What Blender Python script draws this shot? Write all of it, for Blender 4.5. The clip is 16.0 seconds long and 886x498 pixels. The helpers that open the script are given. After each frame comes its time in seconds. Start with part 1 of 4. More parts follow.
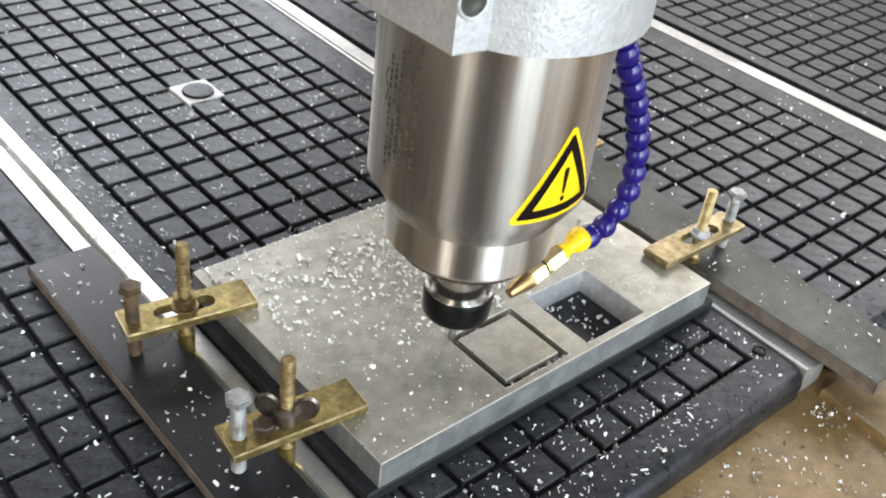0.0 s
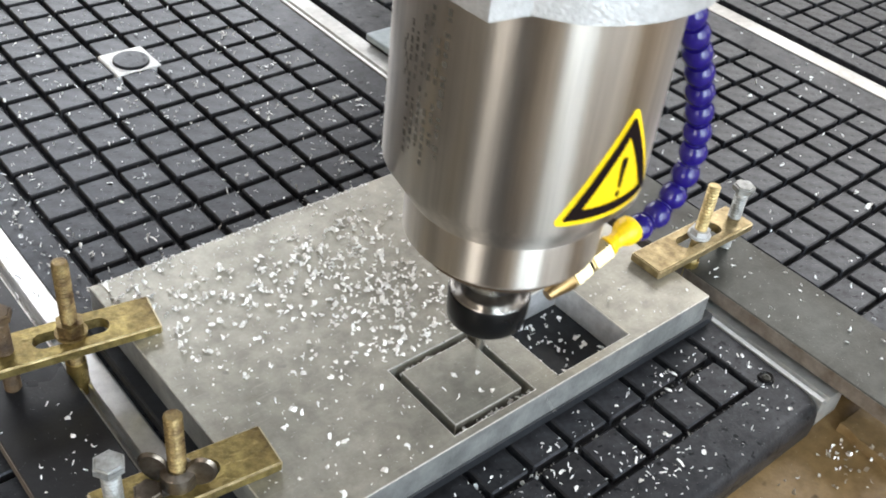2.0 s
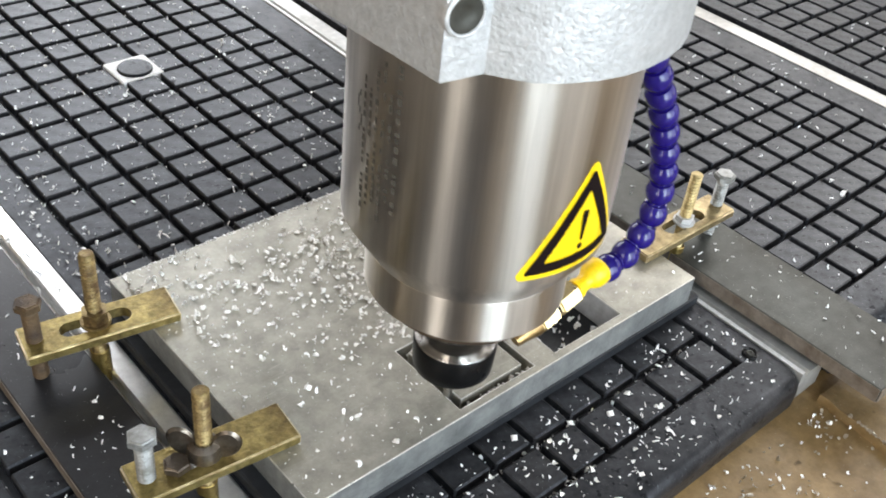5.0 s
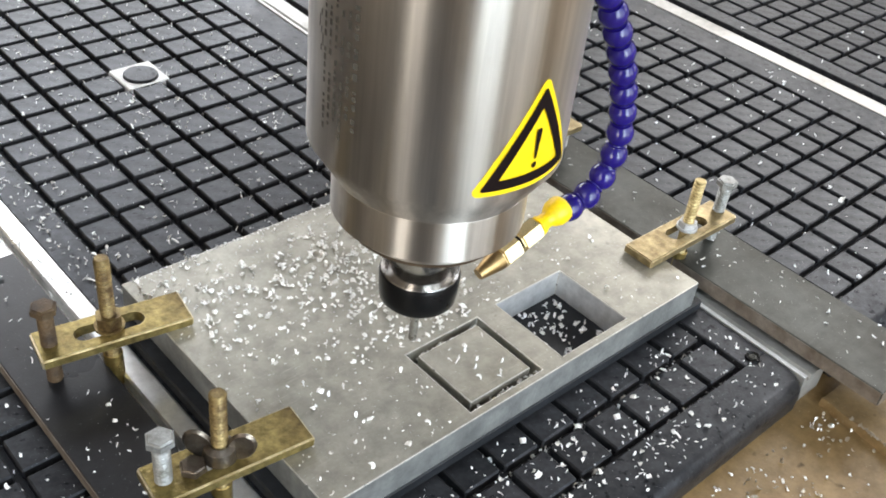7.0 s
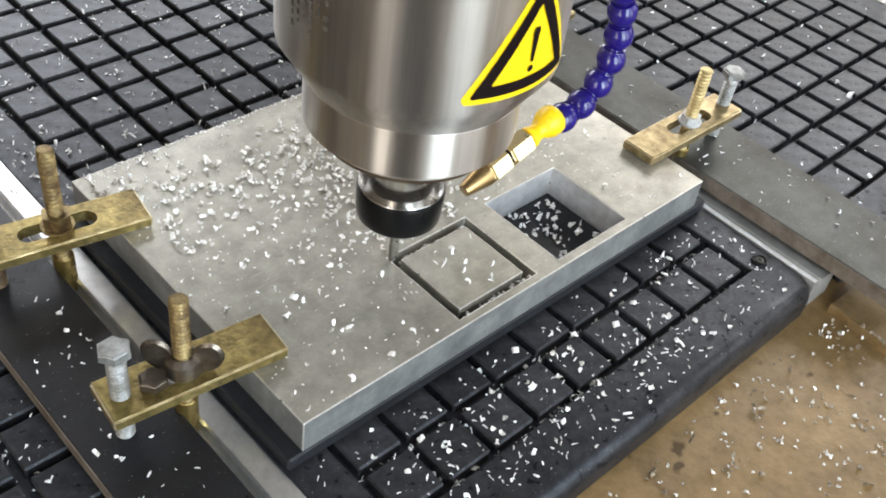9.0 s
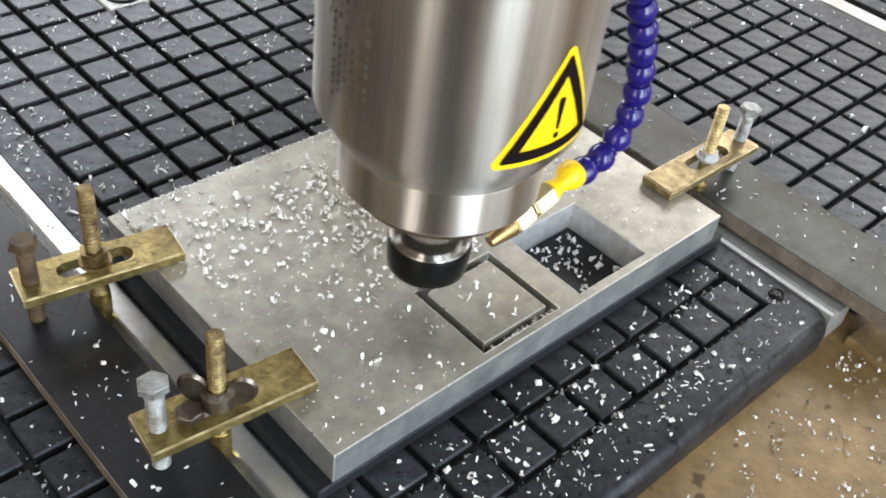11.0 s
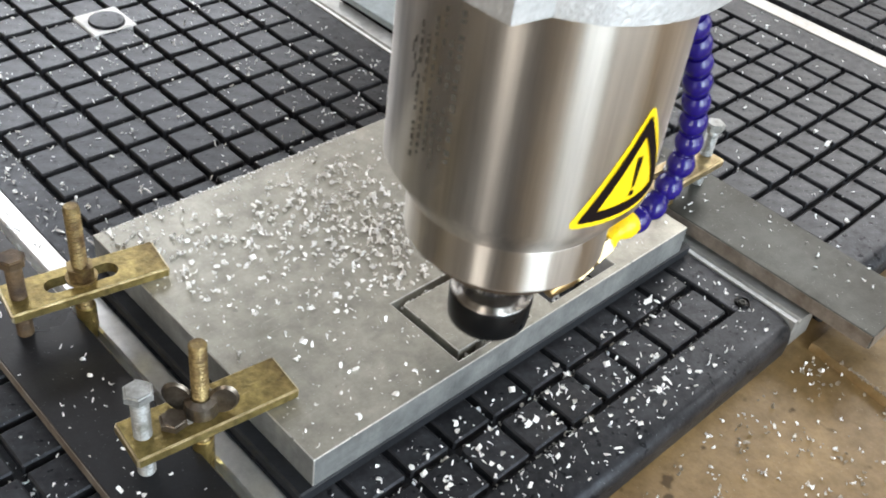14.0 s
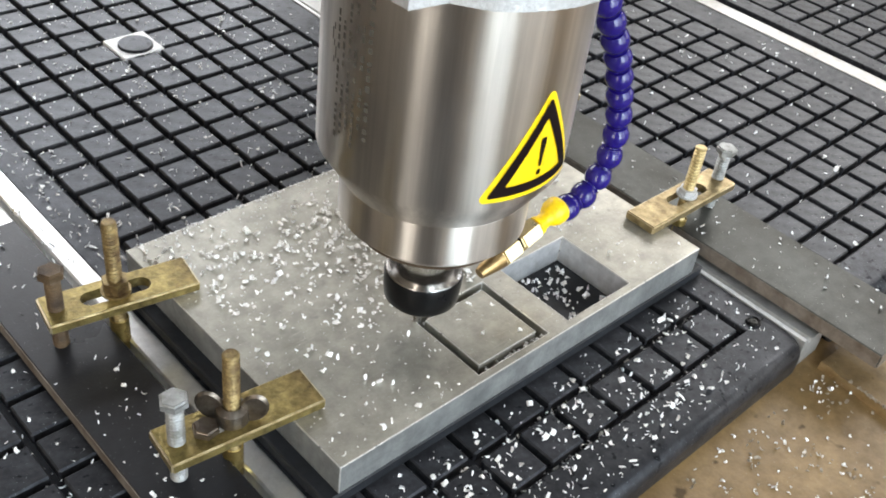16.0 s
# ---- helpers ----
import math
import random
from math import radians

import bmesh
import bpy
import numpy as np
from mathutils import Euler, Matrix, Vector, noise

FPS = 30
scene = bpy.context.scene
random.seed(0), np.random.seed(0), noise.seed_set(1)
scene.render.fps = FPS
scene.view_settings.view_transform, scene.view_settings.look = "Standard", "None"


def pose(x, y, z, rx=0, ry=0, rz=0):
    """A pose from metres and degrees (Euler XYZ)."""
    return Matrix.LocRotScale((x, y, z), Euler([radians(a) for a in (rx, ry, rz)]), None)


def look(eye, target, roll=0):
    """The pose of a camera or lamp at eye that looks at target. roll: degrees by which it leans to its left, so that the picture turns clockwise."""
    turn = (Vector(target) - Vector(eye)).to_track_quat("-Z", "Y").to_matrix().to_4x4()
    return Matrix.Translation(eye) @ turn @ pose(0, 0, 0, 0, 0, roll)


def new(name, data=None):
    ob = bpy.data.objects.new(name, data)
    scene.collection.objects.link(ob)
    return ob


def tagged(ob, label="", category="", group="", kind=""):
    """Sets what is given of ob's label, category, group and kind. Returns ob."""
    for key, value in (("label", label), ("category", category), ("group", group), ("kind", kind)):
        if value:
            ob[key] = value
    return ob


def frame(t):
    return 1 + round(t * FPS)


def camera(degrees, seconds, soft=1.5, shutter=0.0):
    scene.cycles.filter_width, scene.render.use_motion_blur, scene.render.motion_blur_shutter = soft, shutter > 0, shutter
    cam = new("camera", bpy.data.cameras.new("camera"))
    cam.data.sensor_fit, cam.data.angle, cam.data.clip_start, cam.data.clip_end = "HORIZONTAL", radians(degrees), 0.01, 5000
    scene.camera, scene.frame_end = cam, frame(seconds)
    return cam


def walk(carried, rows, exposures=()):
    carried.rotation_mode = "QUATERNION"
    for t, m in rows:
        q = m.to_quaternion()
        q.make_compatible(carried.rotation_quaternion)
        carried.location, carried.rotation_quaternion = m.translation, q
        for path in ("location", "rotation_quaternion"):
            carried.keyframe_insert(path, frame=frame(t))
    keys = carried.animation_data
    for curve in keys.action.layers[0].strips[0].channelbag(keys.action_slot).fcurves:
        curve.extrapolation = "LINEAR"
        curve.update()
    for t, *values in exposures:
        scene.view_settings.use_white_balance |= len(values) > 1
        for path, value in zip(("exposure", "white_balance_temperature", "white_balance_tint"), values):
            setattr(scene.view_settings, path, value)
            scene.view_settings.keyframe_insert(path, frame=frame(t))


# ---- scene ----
cam = camera(47.0, 16.0, soft=1.8, shutter=0.9)
PATH = [
    (0, look((-0.2166, -0.2365, 0.3780), (0.0141, -0.0067, 0.1457), 7.71)),
    (0.5, look((-0.1997, -0.2203, 0.3689), (0.0314, 0.0028, 0.1306), 8.07)),
    (1, look((-0.1677, -0.2024, 0.3620), (0.0595, 0.0197, 0.1190), 7.91)),
    (1.5, look((-0.1369, -0.1886, 0.3519), (0.0846, 0.0334, 0.1037), 7.48)),
    (2, look((-0.1277, -0.1900, 0.3499), (0.0915, 0.0340, 0.1014), 7.41)),
    (2.5, look((-0.1263, -0.1983, 0.3523), (0.0932, 0.0262, 0.1046), 6.80)),
    (3, look((-0.1286, -0.2025, 0.3550), (0.0922, 0.0225, 0.1088), 6.44)),
    (3.5, look((-0.1300, -0.2047, 0.3531), (0.0916, 0.0178, 0.1054), 6.52)),
    (4, look((-0.1380, -0.2050, 0.3540), (0.0864, 0.0154, 0.1069), 6.87)),
    (4.5, look((-0.1473, -0.2065, 0.3563), (0.0775, 0.0153, 0.1108), 6.86)),
    (7, look((-0.1648, -0.2042, 0.3612), (0.0644, 0.0164, 0.1187), 7.33)),
    (7.5, look((-0.1668, -0.2001, 0.3611), (0.0607, 0.0212, 0.1177), 7.39)),
    (8, look((-0.1670, -0.2005, 0.3585), (0.0592, 0.0202, 0.1133), 7.23)),
    (8.5, look((-0.1535, -0.1959, 0.3436), (0.0676, 0.0149, 0.0854), 6.95)),
    (8.7, look((-0.1460, -0.1854, 0.3283), (0.0797, 0.0111, 0.0629), 9.23)),
    (9, look((-0.1466, -0.1806, 0.3269), (0.0779, 0.0146, 0.0595), 9.13)),
    (9.5, look((-0.1484, -0.1795, 0.3291), (0.0754, 0.0199, 0.0642), 8.79)),
    (12, look((-0.1574, -0.1797, 0.3419), (0.0679, 0.0267, 0.0838), 8.07)),
    (12.5, look((-0.1572, -0.1865, 0.3425), (0.0700, 0.0222, 0.0880), 7.94)),
    (13, look((-0.1587, -0.1903, 0.3434), (0.0711, 0.0150, 0.0884), 8.08)),
    (13.5, look((-0.1591, -0.1927, 0.3441), (0.0725, 0.0096, 0.0882), 8.07)),
    (14, look((-0.1629, -0.1946, 0.3462), (0.0688, 0.0100, 0.0923), 8.19)),
    (14.5, look((-0.1674, -0.1984, 0.3478), (0.0635, 0.0092, 0.0956), 7.92)),
    (15, look((-0.1712, -0.2006, 0.3495), (0.0605, 0.0081, 0.0990), 8.02)),
    (15.5, look((-0.1735, -0.2003, 0.3536), (0.0585, 0.0101, 0.1048), 7.87)),
    (16, look((-0.1784, -0.2004, 0.3536), (0.0546, 0.0111, 0.1067), 8.17)),
]
walk(cam, PATH)

# ---- world and light: an assumed, unseen workshop with daylight from tall windows ----
world = bpy.data.worlds.new("daylight")
scene.world = world
world.use_nodes = True
wn = world.node_tree
sky = wn.nodes.new("ShaderNodeTexSky")
sky.sky_type, sky.sun_disc = "NISHITA", False
sky.sun_elevation, sky.sun_rotation = radians(48), radians(140)
wn.links.new(sky.outputs[0], wn.nodes["Background"].inputs[0])
wn.nodes["Background"].inputs[1].default_value = 0.09
scene.view_settings.exposure = 0.0


def window_light(name, where, aim, wide, high, power, colour):
    data = bpy.data.lights.new(name, "AREA")
    data.shape, data.size, data.size_y, data.energy, data.color = "RECTANGLE", wide, high, power, colour
    ob = new(name, data)
    ob.matrix_world = look(where, aim)
    return ob


window_light("window_light_back", (1.00, 3.03, 1.55), (1.00, 0.0, 1.55), 2.4, 1.15, 82, (0.93, 0.955, 1.0))
window_light("window_light_side", (3.03, 0.75, 1.775), (0.0, 0.75, 1.775), 2.9, 1.25, 95, (1.0, 0.97, 0.94))
window_light("window_light_front", (-0.50, -3.03, 1.05), (-0.50, 0.0, 1.05), 1.1, 2.7, 160, (0.80, 0.92, 1.0))
window_light("window_light_shaded", (1.25, -3.03, 1.05), (1.25, 0.0, 1.05), 1.7, 2.7, 75, (0.86, 0.94, 1.0))
window_light("window_light_low", (3.03, -1.75, 1.00), (0.0, -1.75, 1.00), 1.5, 1.0, 26, (1.0, 0.94, 0.86))
# added fill from an invented west opening, brightens the housing's left side
window_light("west_fill_light", (-3.03, -1.25, 0.95), (0.0, -1.25, 0.95), 0.7, 2.5, 85, (1.0, 0.93, 0.84))
# weak overhead fill, added in a made-up ceiling opening
window_light("overhead_fill", (-0.40, -0.50, 2.63), (-0.40, -0.50, 0.0), 1.4, 1.4, 4, (0.98, 0.99, 1.0))


# ---- materials ----
def mat(name, colour, rough=0.5, metal=0.0, second=None, scale=60.0, amount=0.5, bump=0.0, bump_scale=400.0,
        rough_var=0.1, per_object=0.0, spots=None, aniso=0.0, coat=0.0, spot_scale=None, shine=0.5, dust=None, scratch=0.0, mottle=0.14, mottle_scale=None, painted_streak=None):
    """A surface with blotches at one scale, grain at another, and relief."""
    m = bpy.data.materials.new(name)
    m.use_nodes = True
    nt = m.node_tree
    n, l = nt.nodes, nt.links
    b = n["Principled BSDF"]
    geo = n.new("ShaderNodeTexCoord")
    second = second or tuple(c * 0.7 for c in colour)
    big = n.new("ShaderNodeTexNoise")
    big.inputs["Scale"].default_value, big.inputs["Detail"].default_value = scale, 6
    l.new(geo.outputs["Object"], big.inputs["Vector"])
    ramp = n.new("ShaderNodeMapRange")
    ramp.inputs[1].default_value, ramp.inputs[2].default_value = 0.35, 0.68
    ramp.inputs[4].default_value = amount
    l.new(big.outputs["Fac"], ramp.inputs[0])
    mix = n.new("ShaderNodeMix")
    mix.data_type = "RGBA"
    mix.inputs[6].default_value, mix.inputs[7].default_value = (*colour, 1), (*second, 1)
    l.new(ramp.outputs[0], mix.inputs[0])
    out = mix.outputs[2]
    fine = n.new("ShaderNodeTexNoise")
    fine.inputs["Scale"].default_value, fine.inputs["Detail"].default_value = bump_scale, 4
    l.new(geo.outputs["Object"], fine.inputs["Vector"])
    if mottle:
        mid_n = n.new("ShaderNodeTexNoise")
        mid_n.inputs["Scale"].default_value, mid_n.inputs["Detail"].default_value = mottle_scale or scale * 5, 8
        mid_n.inputs["Roughness"].default_value = 0.68
        # stretches the mottle into bands, which paint reflections into the colour
        if painted_streak:
            long = n.new("ShaderNodeMapping")
            long.inputs["Scale"].default_value = painted_streak
            l.new(geo.outputs["Object"], long.inputs["Vector"])
            l.new(long.outputs[0], mid_n.inputs["Vector"])
        else:
            l.new(geo.outputs["Object"], mid_n.inputs["Vector"])
        worn = n.new("ShaderNodeMapRange")
        worn.inputs[1].default_value, worn.inputs[2].default_value = 0.32, 0.68
        worn.inputs[3].default_value, worn.inputs[4].default_value = 1 - mottle, 1 + mottle
        l.new(mid_n.outputs["Fac"], worn.inputs[0])
        tint = n.new("ShaderNodeHueSaturation")
        l.new(worn.outputs[0], tint.inputs["Value"])
        l.new(out, tint.inputs["Color"])
        out = tint.outputs[0]
    if spots:
        sp = n.new("ShaderNodeMapRange")
        sp.inputs[1].default_value, sp.inputs[2].default_value = spots[1], spots[1] + 0.06
        src = fine
        if spot_scale:
            src = n.new("ShaderNodeTexNoise")
            src.inputs["Scale"].default_value, src.inputs["Detail"].default_value = spot_scale, 2
            l.new(geo.outputs["Object"], src.inputs["Vector"])
        l.new(src.outputs["Fac"], sp.inputs[0])
        mx = n.new("ShaderNodeMix")
        mx.data_type = "RGBA"
        l.new(sp.outputs[0], mx.inputs[0])
        l.new(out, mx.inputs[6])
        mx.inputs[7].default_value = (*spots[0], 1)
        out = mx.outputs[2]
        dull = n.new("ShaderNodeMapRange")
        dull.inputs[3].default_value, dull.inputs[4].default_value = shine, shine * 0.35
        l.new(sp.outputs[0], dull.inputs[0])
        gloss = n.new("ShaderNodeMath")
        gloss.operation = "MULTIPLY"
        l.new(dull.outputs[0], gloss.inputs[0])
        l.new(worn.outputs[0], gloss.inputs[1])
        l.new(gloss.outputs[0], b.inputs["Specular IOR Level"])
    if dust:
        sp = n.new("ShaderNodeTexNoise")
        sp.inputs["Scale"].default_value, sp.inputs["Detail"].default_value = dust[2], 1
        l.new(geo.outputs["Object"], sp.inputs["Vector"])
        dm = n.new("ShaderNodeMapRange")
        dm.inputs[1].default_value, dm.inputs[2].default_value = dust[1], dust[1] + 0.03
        l.new(sp.outputs["Fac"], dm.inputs[0])
        mx = n.new("ShaderNodeMix")
        mx.data_type = "RGBA"
        l.new(dm.outputs[0], mx.inputs[0])
        l.new(out, mx.inputs[6])
        mx.inputs[7].default_value = (*dust[0], 1)
        out = mx.outputs[2]
    if scratch:
        height = fine.outputs["Fac"]
        for turn in (0.6, 2.1):
            mp = n.new("ShaderNodeMapping")
            mp.inputs["Rotation"].default_value, mp.inputs["Scale"].default_value = (0, 0, turn), (1, 26, 1)
            l.new(geo.outputs["Object"], mp.inputs["Vector"])
            sc = n.new("ShaderNodeTexNoise")
            sc.inputs["Scale"].default_value, sc.inputs["Detail"].default_value = 45, 3
            l.new(mp.outputs[0], sc.inputs["Vector"])
            line = n.new("ShaderNodeMapRange")
            line.inputs[1].default_value, line.inputs[2].default_value, line.inputs[4].default_value = 0.64, 0.70, scratch
            l.new(sc.outputs["Fac"], line.inputs[0])
            mx = n.new("ShaderNodeMix")
            mx.data_type = "RGBA"
            l.new(line.outputs[0], mx.inputs[0])
            l.new(out, mx.inputs[6])
            mx.inputs[7].default_value = (*(min(c * 1.6, 0.95) for c in colour), 1)
            out = mx.outputs[2]
    if per_object:
        info = n.new("ShaderNodeObjectInfo")
        hsv = n.new("ShaderNodeHueSaturation")
        mr = n.new("ShaderNodeMapRange")
        mr.inputs[3].default_value, mr.inputs[4].default_value = 1 - per_object, 1 + per_object
        l.new(info.outputs["Random"], mr.inputs[0])
        l.new(mr.outputs[0], hsv.inputs["Value"])
        l.new(out, hsv.inputs["Color"])
        out = hsv.outputs[0]
    l.new(out, b.inputs["Base Color"])
    rr = n.new("ShaderNodeMapRange")
    rr.inputs[3].default_value, rr.inputs[4].default_value = max(rough - rough_var, 0.02), rough + rough_var
    l.new(big.outputs["Fac"], rr.inputs[0])
    l.new(rr.outputs[0], b.inputs["Roughness"])
    b.inputs["Metallic"].default_value = metal
    b.inputs["Coat Weight"].default_value = coat
    b.inputs["Specular IOR Level"].default_value = shine
    if aniso:
        b.inputs["Anisotropic"].default_value = aniso
        tan = n.new("ShaderNodeTangent")
        tan.direction_type, tan.axis = "RADIAL", "Z"
        b.inputs["Anisotropic Rotation"].default_value = 0.25
        l.new(tan.outputs[0], b.inputs["Tangent"])
    if bump:
        bp = n.new("ShaderNodeBump")
        bp.inputs["Strength"].default_value, bp.inputs["Distance"].default_value = bump, 0.001
        l.new(fine.outputs["Fac"], bp.inputs["Height"])
        l.new(bp.outputs[0], b.inputs["Normal"])
    return m


PAD = mat("dark_plastic_pad", (0.027, 0.0275, 0.031), 0.35, 0, (0.017, 0.0175, 0.020), 45, 0.8, 0.14, 700, 0.17, 0.32,
          spots=((0.009, 0.009, 0.011), 0.625), spot_scale=190, shine=0.35, dust=((0.34, 0.35, 0.37), 0.74, 1200), scratch=0.10, mottle=0.38, mottle_scale=130)
PAD.node_tree.nodes["Principled BSDF"].inputs["Specular Tint"].default_value = (0.84, 0.9, 1.0, 1)
PAD_BASE = mat("dark_plastic_groove", (0.030, 0.031, 0.035), 0.6, 0, (0.012, 0.012, 0.014), 60, 0.8, 0.2, 600, shine=0.2, mottle=0.3)
RUBBER = mat("black_board", (0.022, 0.024, 0.028), 0.42, 0, (0.010, 0.011, 0.013), 40, 0.8, 0.15, 500, shine=0.25, mottle=0.3)
ALU = mat("milled_aluminium", (0.43, 0.415, 0.36), 0.38, 0.64, (0.315, 0.303, 0.262), 16, 1.0, 0.12, 1100, 0.1, spots=((0.30, 0.29, 0.26), 0.68), spot_scale=190, dust=((0.8, 0.8, 0.8), 0.75, 1300), scratch=0.14, mottle=0.22, mottle_scale=110)
ALU_RAIL = mat("extruded_aluminium", (0.84, 0.84, 0.83), 0.30, 0.85, (0.66, 0.66, 0.66), 30, 0.6, 0.05, 600, 0.08, mottle=0.12, mottle_scale=200)
CAST = mat("cast_aluminium", (0.53, 0.54, 0.55), 0.45, 0.45, (0.43, 0.44, 0.45), 40, 0.8, 0.6, 620, 0.15, mottle=0.16, mottle_scale=300)
TAB = mat("blue_grey_steel", (0.36, 0.41, 0.43), 0.42, 0.4, (0.26, 0.29, 0.30), 30, 0.8, 0.1, 600, 0.1)
# the housing's upright reflection bands are partly painted into this colour
STEEL_BODY = mat("turned_steel_painted_streaks", (0.66, 0.625, 0.585), 0.29, 1.0, (0.58, 0.545, 0.50), 16, 0.6, 0.0, 900, 0.03, aniso=0.97, mottle=0.24, mottle_scale=110, painted_streak=(1, 1, 0.03))
STEEL = mat("bare_steel", (0.5, 0.49, 0.47), 0.28, 1.0, (0.36, 0.35, 0.33), 140, 0.6, 0.1, 900)
BAR = mat("oily_steel_bar", (0.078, 0.081, 0.074), 0.44, 0.6, (0.048, 0.046, 0.038), 26, 0.85, 0.12, 700, 0.1, dust=((0.45, 0.45, 0.45), 0.76, 1200), scratch=0.2, mottle=0.2, mottle_scale=120)
BAR_DARK = mat("blackened_steel_bar", (0.022, 0.023, 0.026), 0.30, 0.1, (0.011, 0.011, 0.013), 30, 0.85, 0.1, 700, 0.1, dust=((0.3, 0.3, 0.32), 0.76, 1200), scratch=0.05, mottle=0.3, mottle_scale=120)
BRASS_OLD = mat("tarnished_plated_clamp", (0.34, 0.265, 0.10), 0.36, 0.75, (0.10, 0.066, 0.026), 48, 1.0, 0.3, 650, 0.14, mottle=0.5, mottle_scale=200)
RUST = mat("rusty_thread", (0.30, 0.225, 0.10), 0.42, 0.75, (0.09, 0.055, 0.027), 160, 1.0, 0.3, 900, mottle=0.35)
RUST_DARK = mat("rusty_bolt", (0.12, 0.078, 0.04), 0.5, 0.35, (0.05, 0.032, 0.02), 160, 1.0, 0.4, 900)
PALE_STUD = mat("pale_plated_thread", (0.62, 0.5, 0.26), 0.4, 0.75, (0.36, 0.27, 0.12), 160, 0.9, 0.3, 900)
BRASS_PALE = mat("tan_plated_clamp", (0.50, 0.40, 0.22), 0.36, 0.8, (0.24, 0.18, 0.09), 110, 1.0, 0.25, 650, 0.12, mottle=0.3, mottle_scale=300)
ZINC = mat("zinc_plated_bolt", (0.42, 0.43, 0.43), 0.45, 0.7, (0.2, 0.2, 0.18), 150, 0.9, 0.3, 800)
BRASS = mat("bright_brass", (0.86, 0.70, 0.38), 0.3, 0.9, (0.76, 0.58, 0.28), 120, 0.6, 0.08, 700)
BLACK_NUT = mat("black_oxide_nut", (0.004, 0.004, 0.0045), 0.30, 0, (0.006, 0.006, 0.006), 120, 0.6, 0.05, 700, shine=0.2)
BLUE = mat("blue_hose_plastic", (0.014, 0.007, 0.15), 0.20, 0, (0.009, 0.005, 0.11), 120, 0.6, 0.04, 500, 0.05, shine=0.5)
YELLOW = mat("yellow_plastic", (0.98, 0.64, 0.002), 0.4, 0, (0.95, 0.58, 0.002), 120, 0.6, 0.05, 500)
LABEL_Y = mat("yellow_label_film", (0.87, 0.61, 0.006), 0.35, 0, (0.82, 0.565, 0.006), 50, 0.5, 0.02, 500)
LABEL_K = mat("black_label_print", (0.008, 0.005, 0.005), 0.7, 0, (0.016, 0.010, 0.009), 60, 0.5, 0.02, 500, shine=0.04)
INK = mat("etched_marking", (0.05, 0.045, 0.038), 0.6, 0.0, (0.10, 0.09, 0.075), 300, 0.9, 0.02, 900)
WHITE = mat("white_plastic", (0.95, 0.95, 0.95), 0.38, 0, (0.78, 0.78, 0.78), 120, 0.5, 0.05, 500)
BED = mat("oil_stained_wood_bed", (0.32, 0.208, 0.088), 0.42, 0, (0.15, 0.092, 0.036), 10, 1.0, 0.25, 300, 0.12, spots=((0.1, 0.066, 0.033), 0.695), spot_scale=75, dust=((0.38, 0.32, 0.22), 0.75, 900), mottle=0.22, mottle_scale=120)
CHIP = mat("aluminium_chip", (0.96, 0.96, 0.96), 0.3, 0.1, (0.86, 0.86, 0.86), 300, 0.5, 0.1, 900)
CHIP_METAL = mat("shiny_aluminium_chip", (0.93, 0.92, 0.90), 0.32, 0.35, (0.74, 0.72, 0.69), 300, 0.7, 0.15, 900)
CHIP_OIL = mat("oily_chip", (0.40, 0.35, 0.28), 0.4, 0.5, (0.22, 0.18, 0.13), 300, 0.6, 0.1, 900)
ALU_DULL = mat("dull_extruded_aluminium", (0.62, 0.62, 0.60), 0.46, 0.7, (0.42, 0.41, 0.39), 14, 1.0, 0.05, 600, 0.08, mottle=0.15, mottle_scale=160)
# fresh cut window walls, with the light on them put into a paler colour
ALU_CUT_LIT = mat("milled_aluminium_painted_bright", (0.66, 0.67, 0.68), 0.36, 0.5, (0.54, 0.55, 0.57), 60, 0.9, 0.15, 700, 0.1, mottle=0.2, mottle_scale=140)
# sawn outer sides; their shade and sky tint are put into the colour
ALU_SAWN_SHADE = mat("sawn_side_painted_shade", (0.36, 0.37, 0.365), 0.44, 0.6, (0.24, 0.25, 0.25), 40, 1.0, 0.25, 500, 0.1, mottle=0.3, mottle_scale=70)
# paler copy of the rail metal: the lip's bright line put into colour
ALU_LIP_LIT = mat("painted_bright_lip", (0.86, 0.86, 0.86), 0.42, 0.2, (0.72, 0.72, 0.72), 60, 0.8, 0.1, 700, 0.1)
# rail ends and slot floor: grime, with their shade put into the colour
ALU_DIRT_SHADE = mat("grimy_aluminium_painted_shade", (0.55, 0.54, 0.52), 0.4, 0.6, (0.22, 0.205, 0.18), 14, 1.0, 0.15, 600, 0.1, mottle=0.25)
# worn plate edges, the highlight along them put into a paler colour
ALU_EDGE_GLINT = mat("worn_edge_painted_glint", (0.8, 0.79, 0.76), 0.3, 0.7, (0.55, 0.53, 0.5), 300, 0.8, 0.1, 900)
# worn strap edges; the pale colour also paints their highlight border
BRASS_EDGE_GLINT = mat("worn_clamp_edge_painted_glint", (0.72, 0.63, 0.44), 0.32, 0.8, (0.4, 0.32, 0.18), 250, 0.9, 0.1, 900)
BRIGHT = mat("polished_steel", (0.78, 0.75, 0.71), 0.16, 1.0, (0.62, 0.59, 0.55), 90, 0.6, 0.0, 900, 0.04, mottle=0.1)
# dark brown stands for the plate's reflection in the nose's lower edge
RIM_REFLECTION = mat("painted_reflection_rim", (0.16, 0.115, 0.075), 0.45, 0.7, (0.09, 0.06, 0.04), 120, 0.9, 0.2, 800)
COLLAR = mat("dark_worn_steel", (0.30, 0.29, 0.28), 0.24, 0.9, (0.07, 0.068, 0.065), 140, 0.9, 0.1, 800)
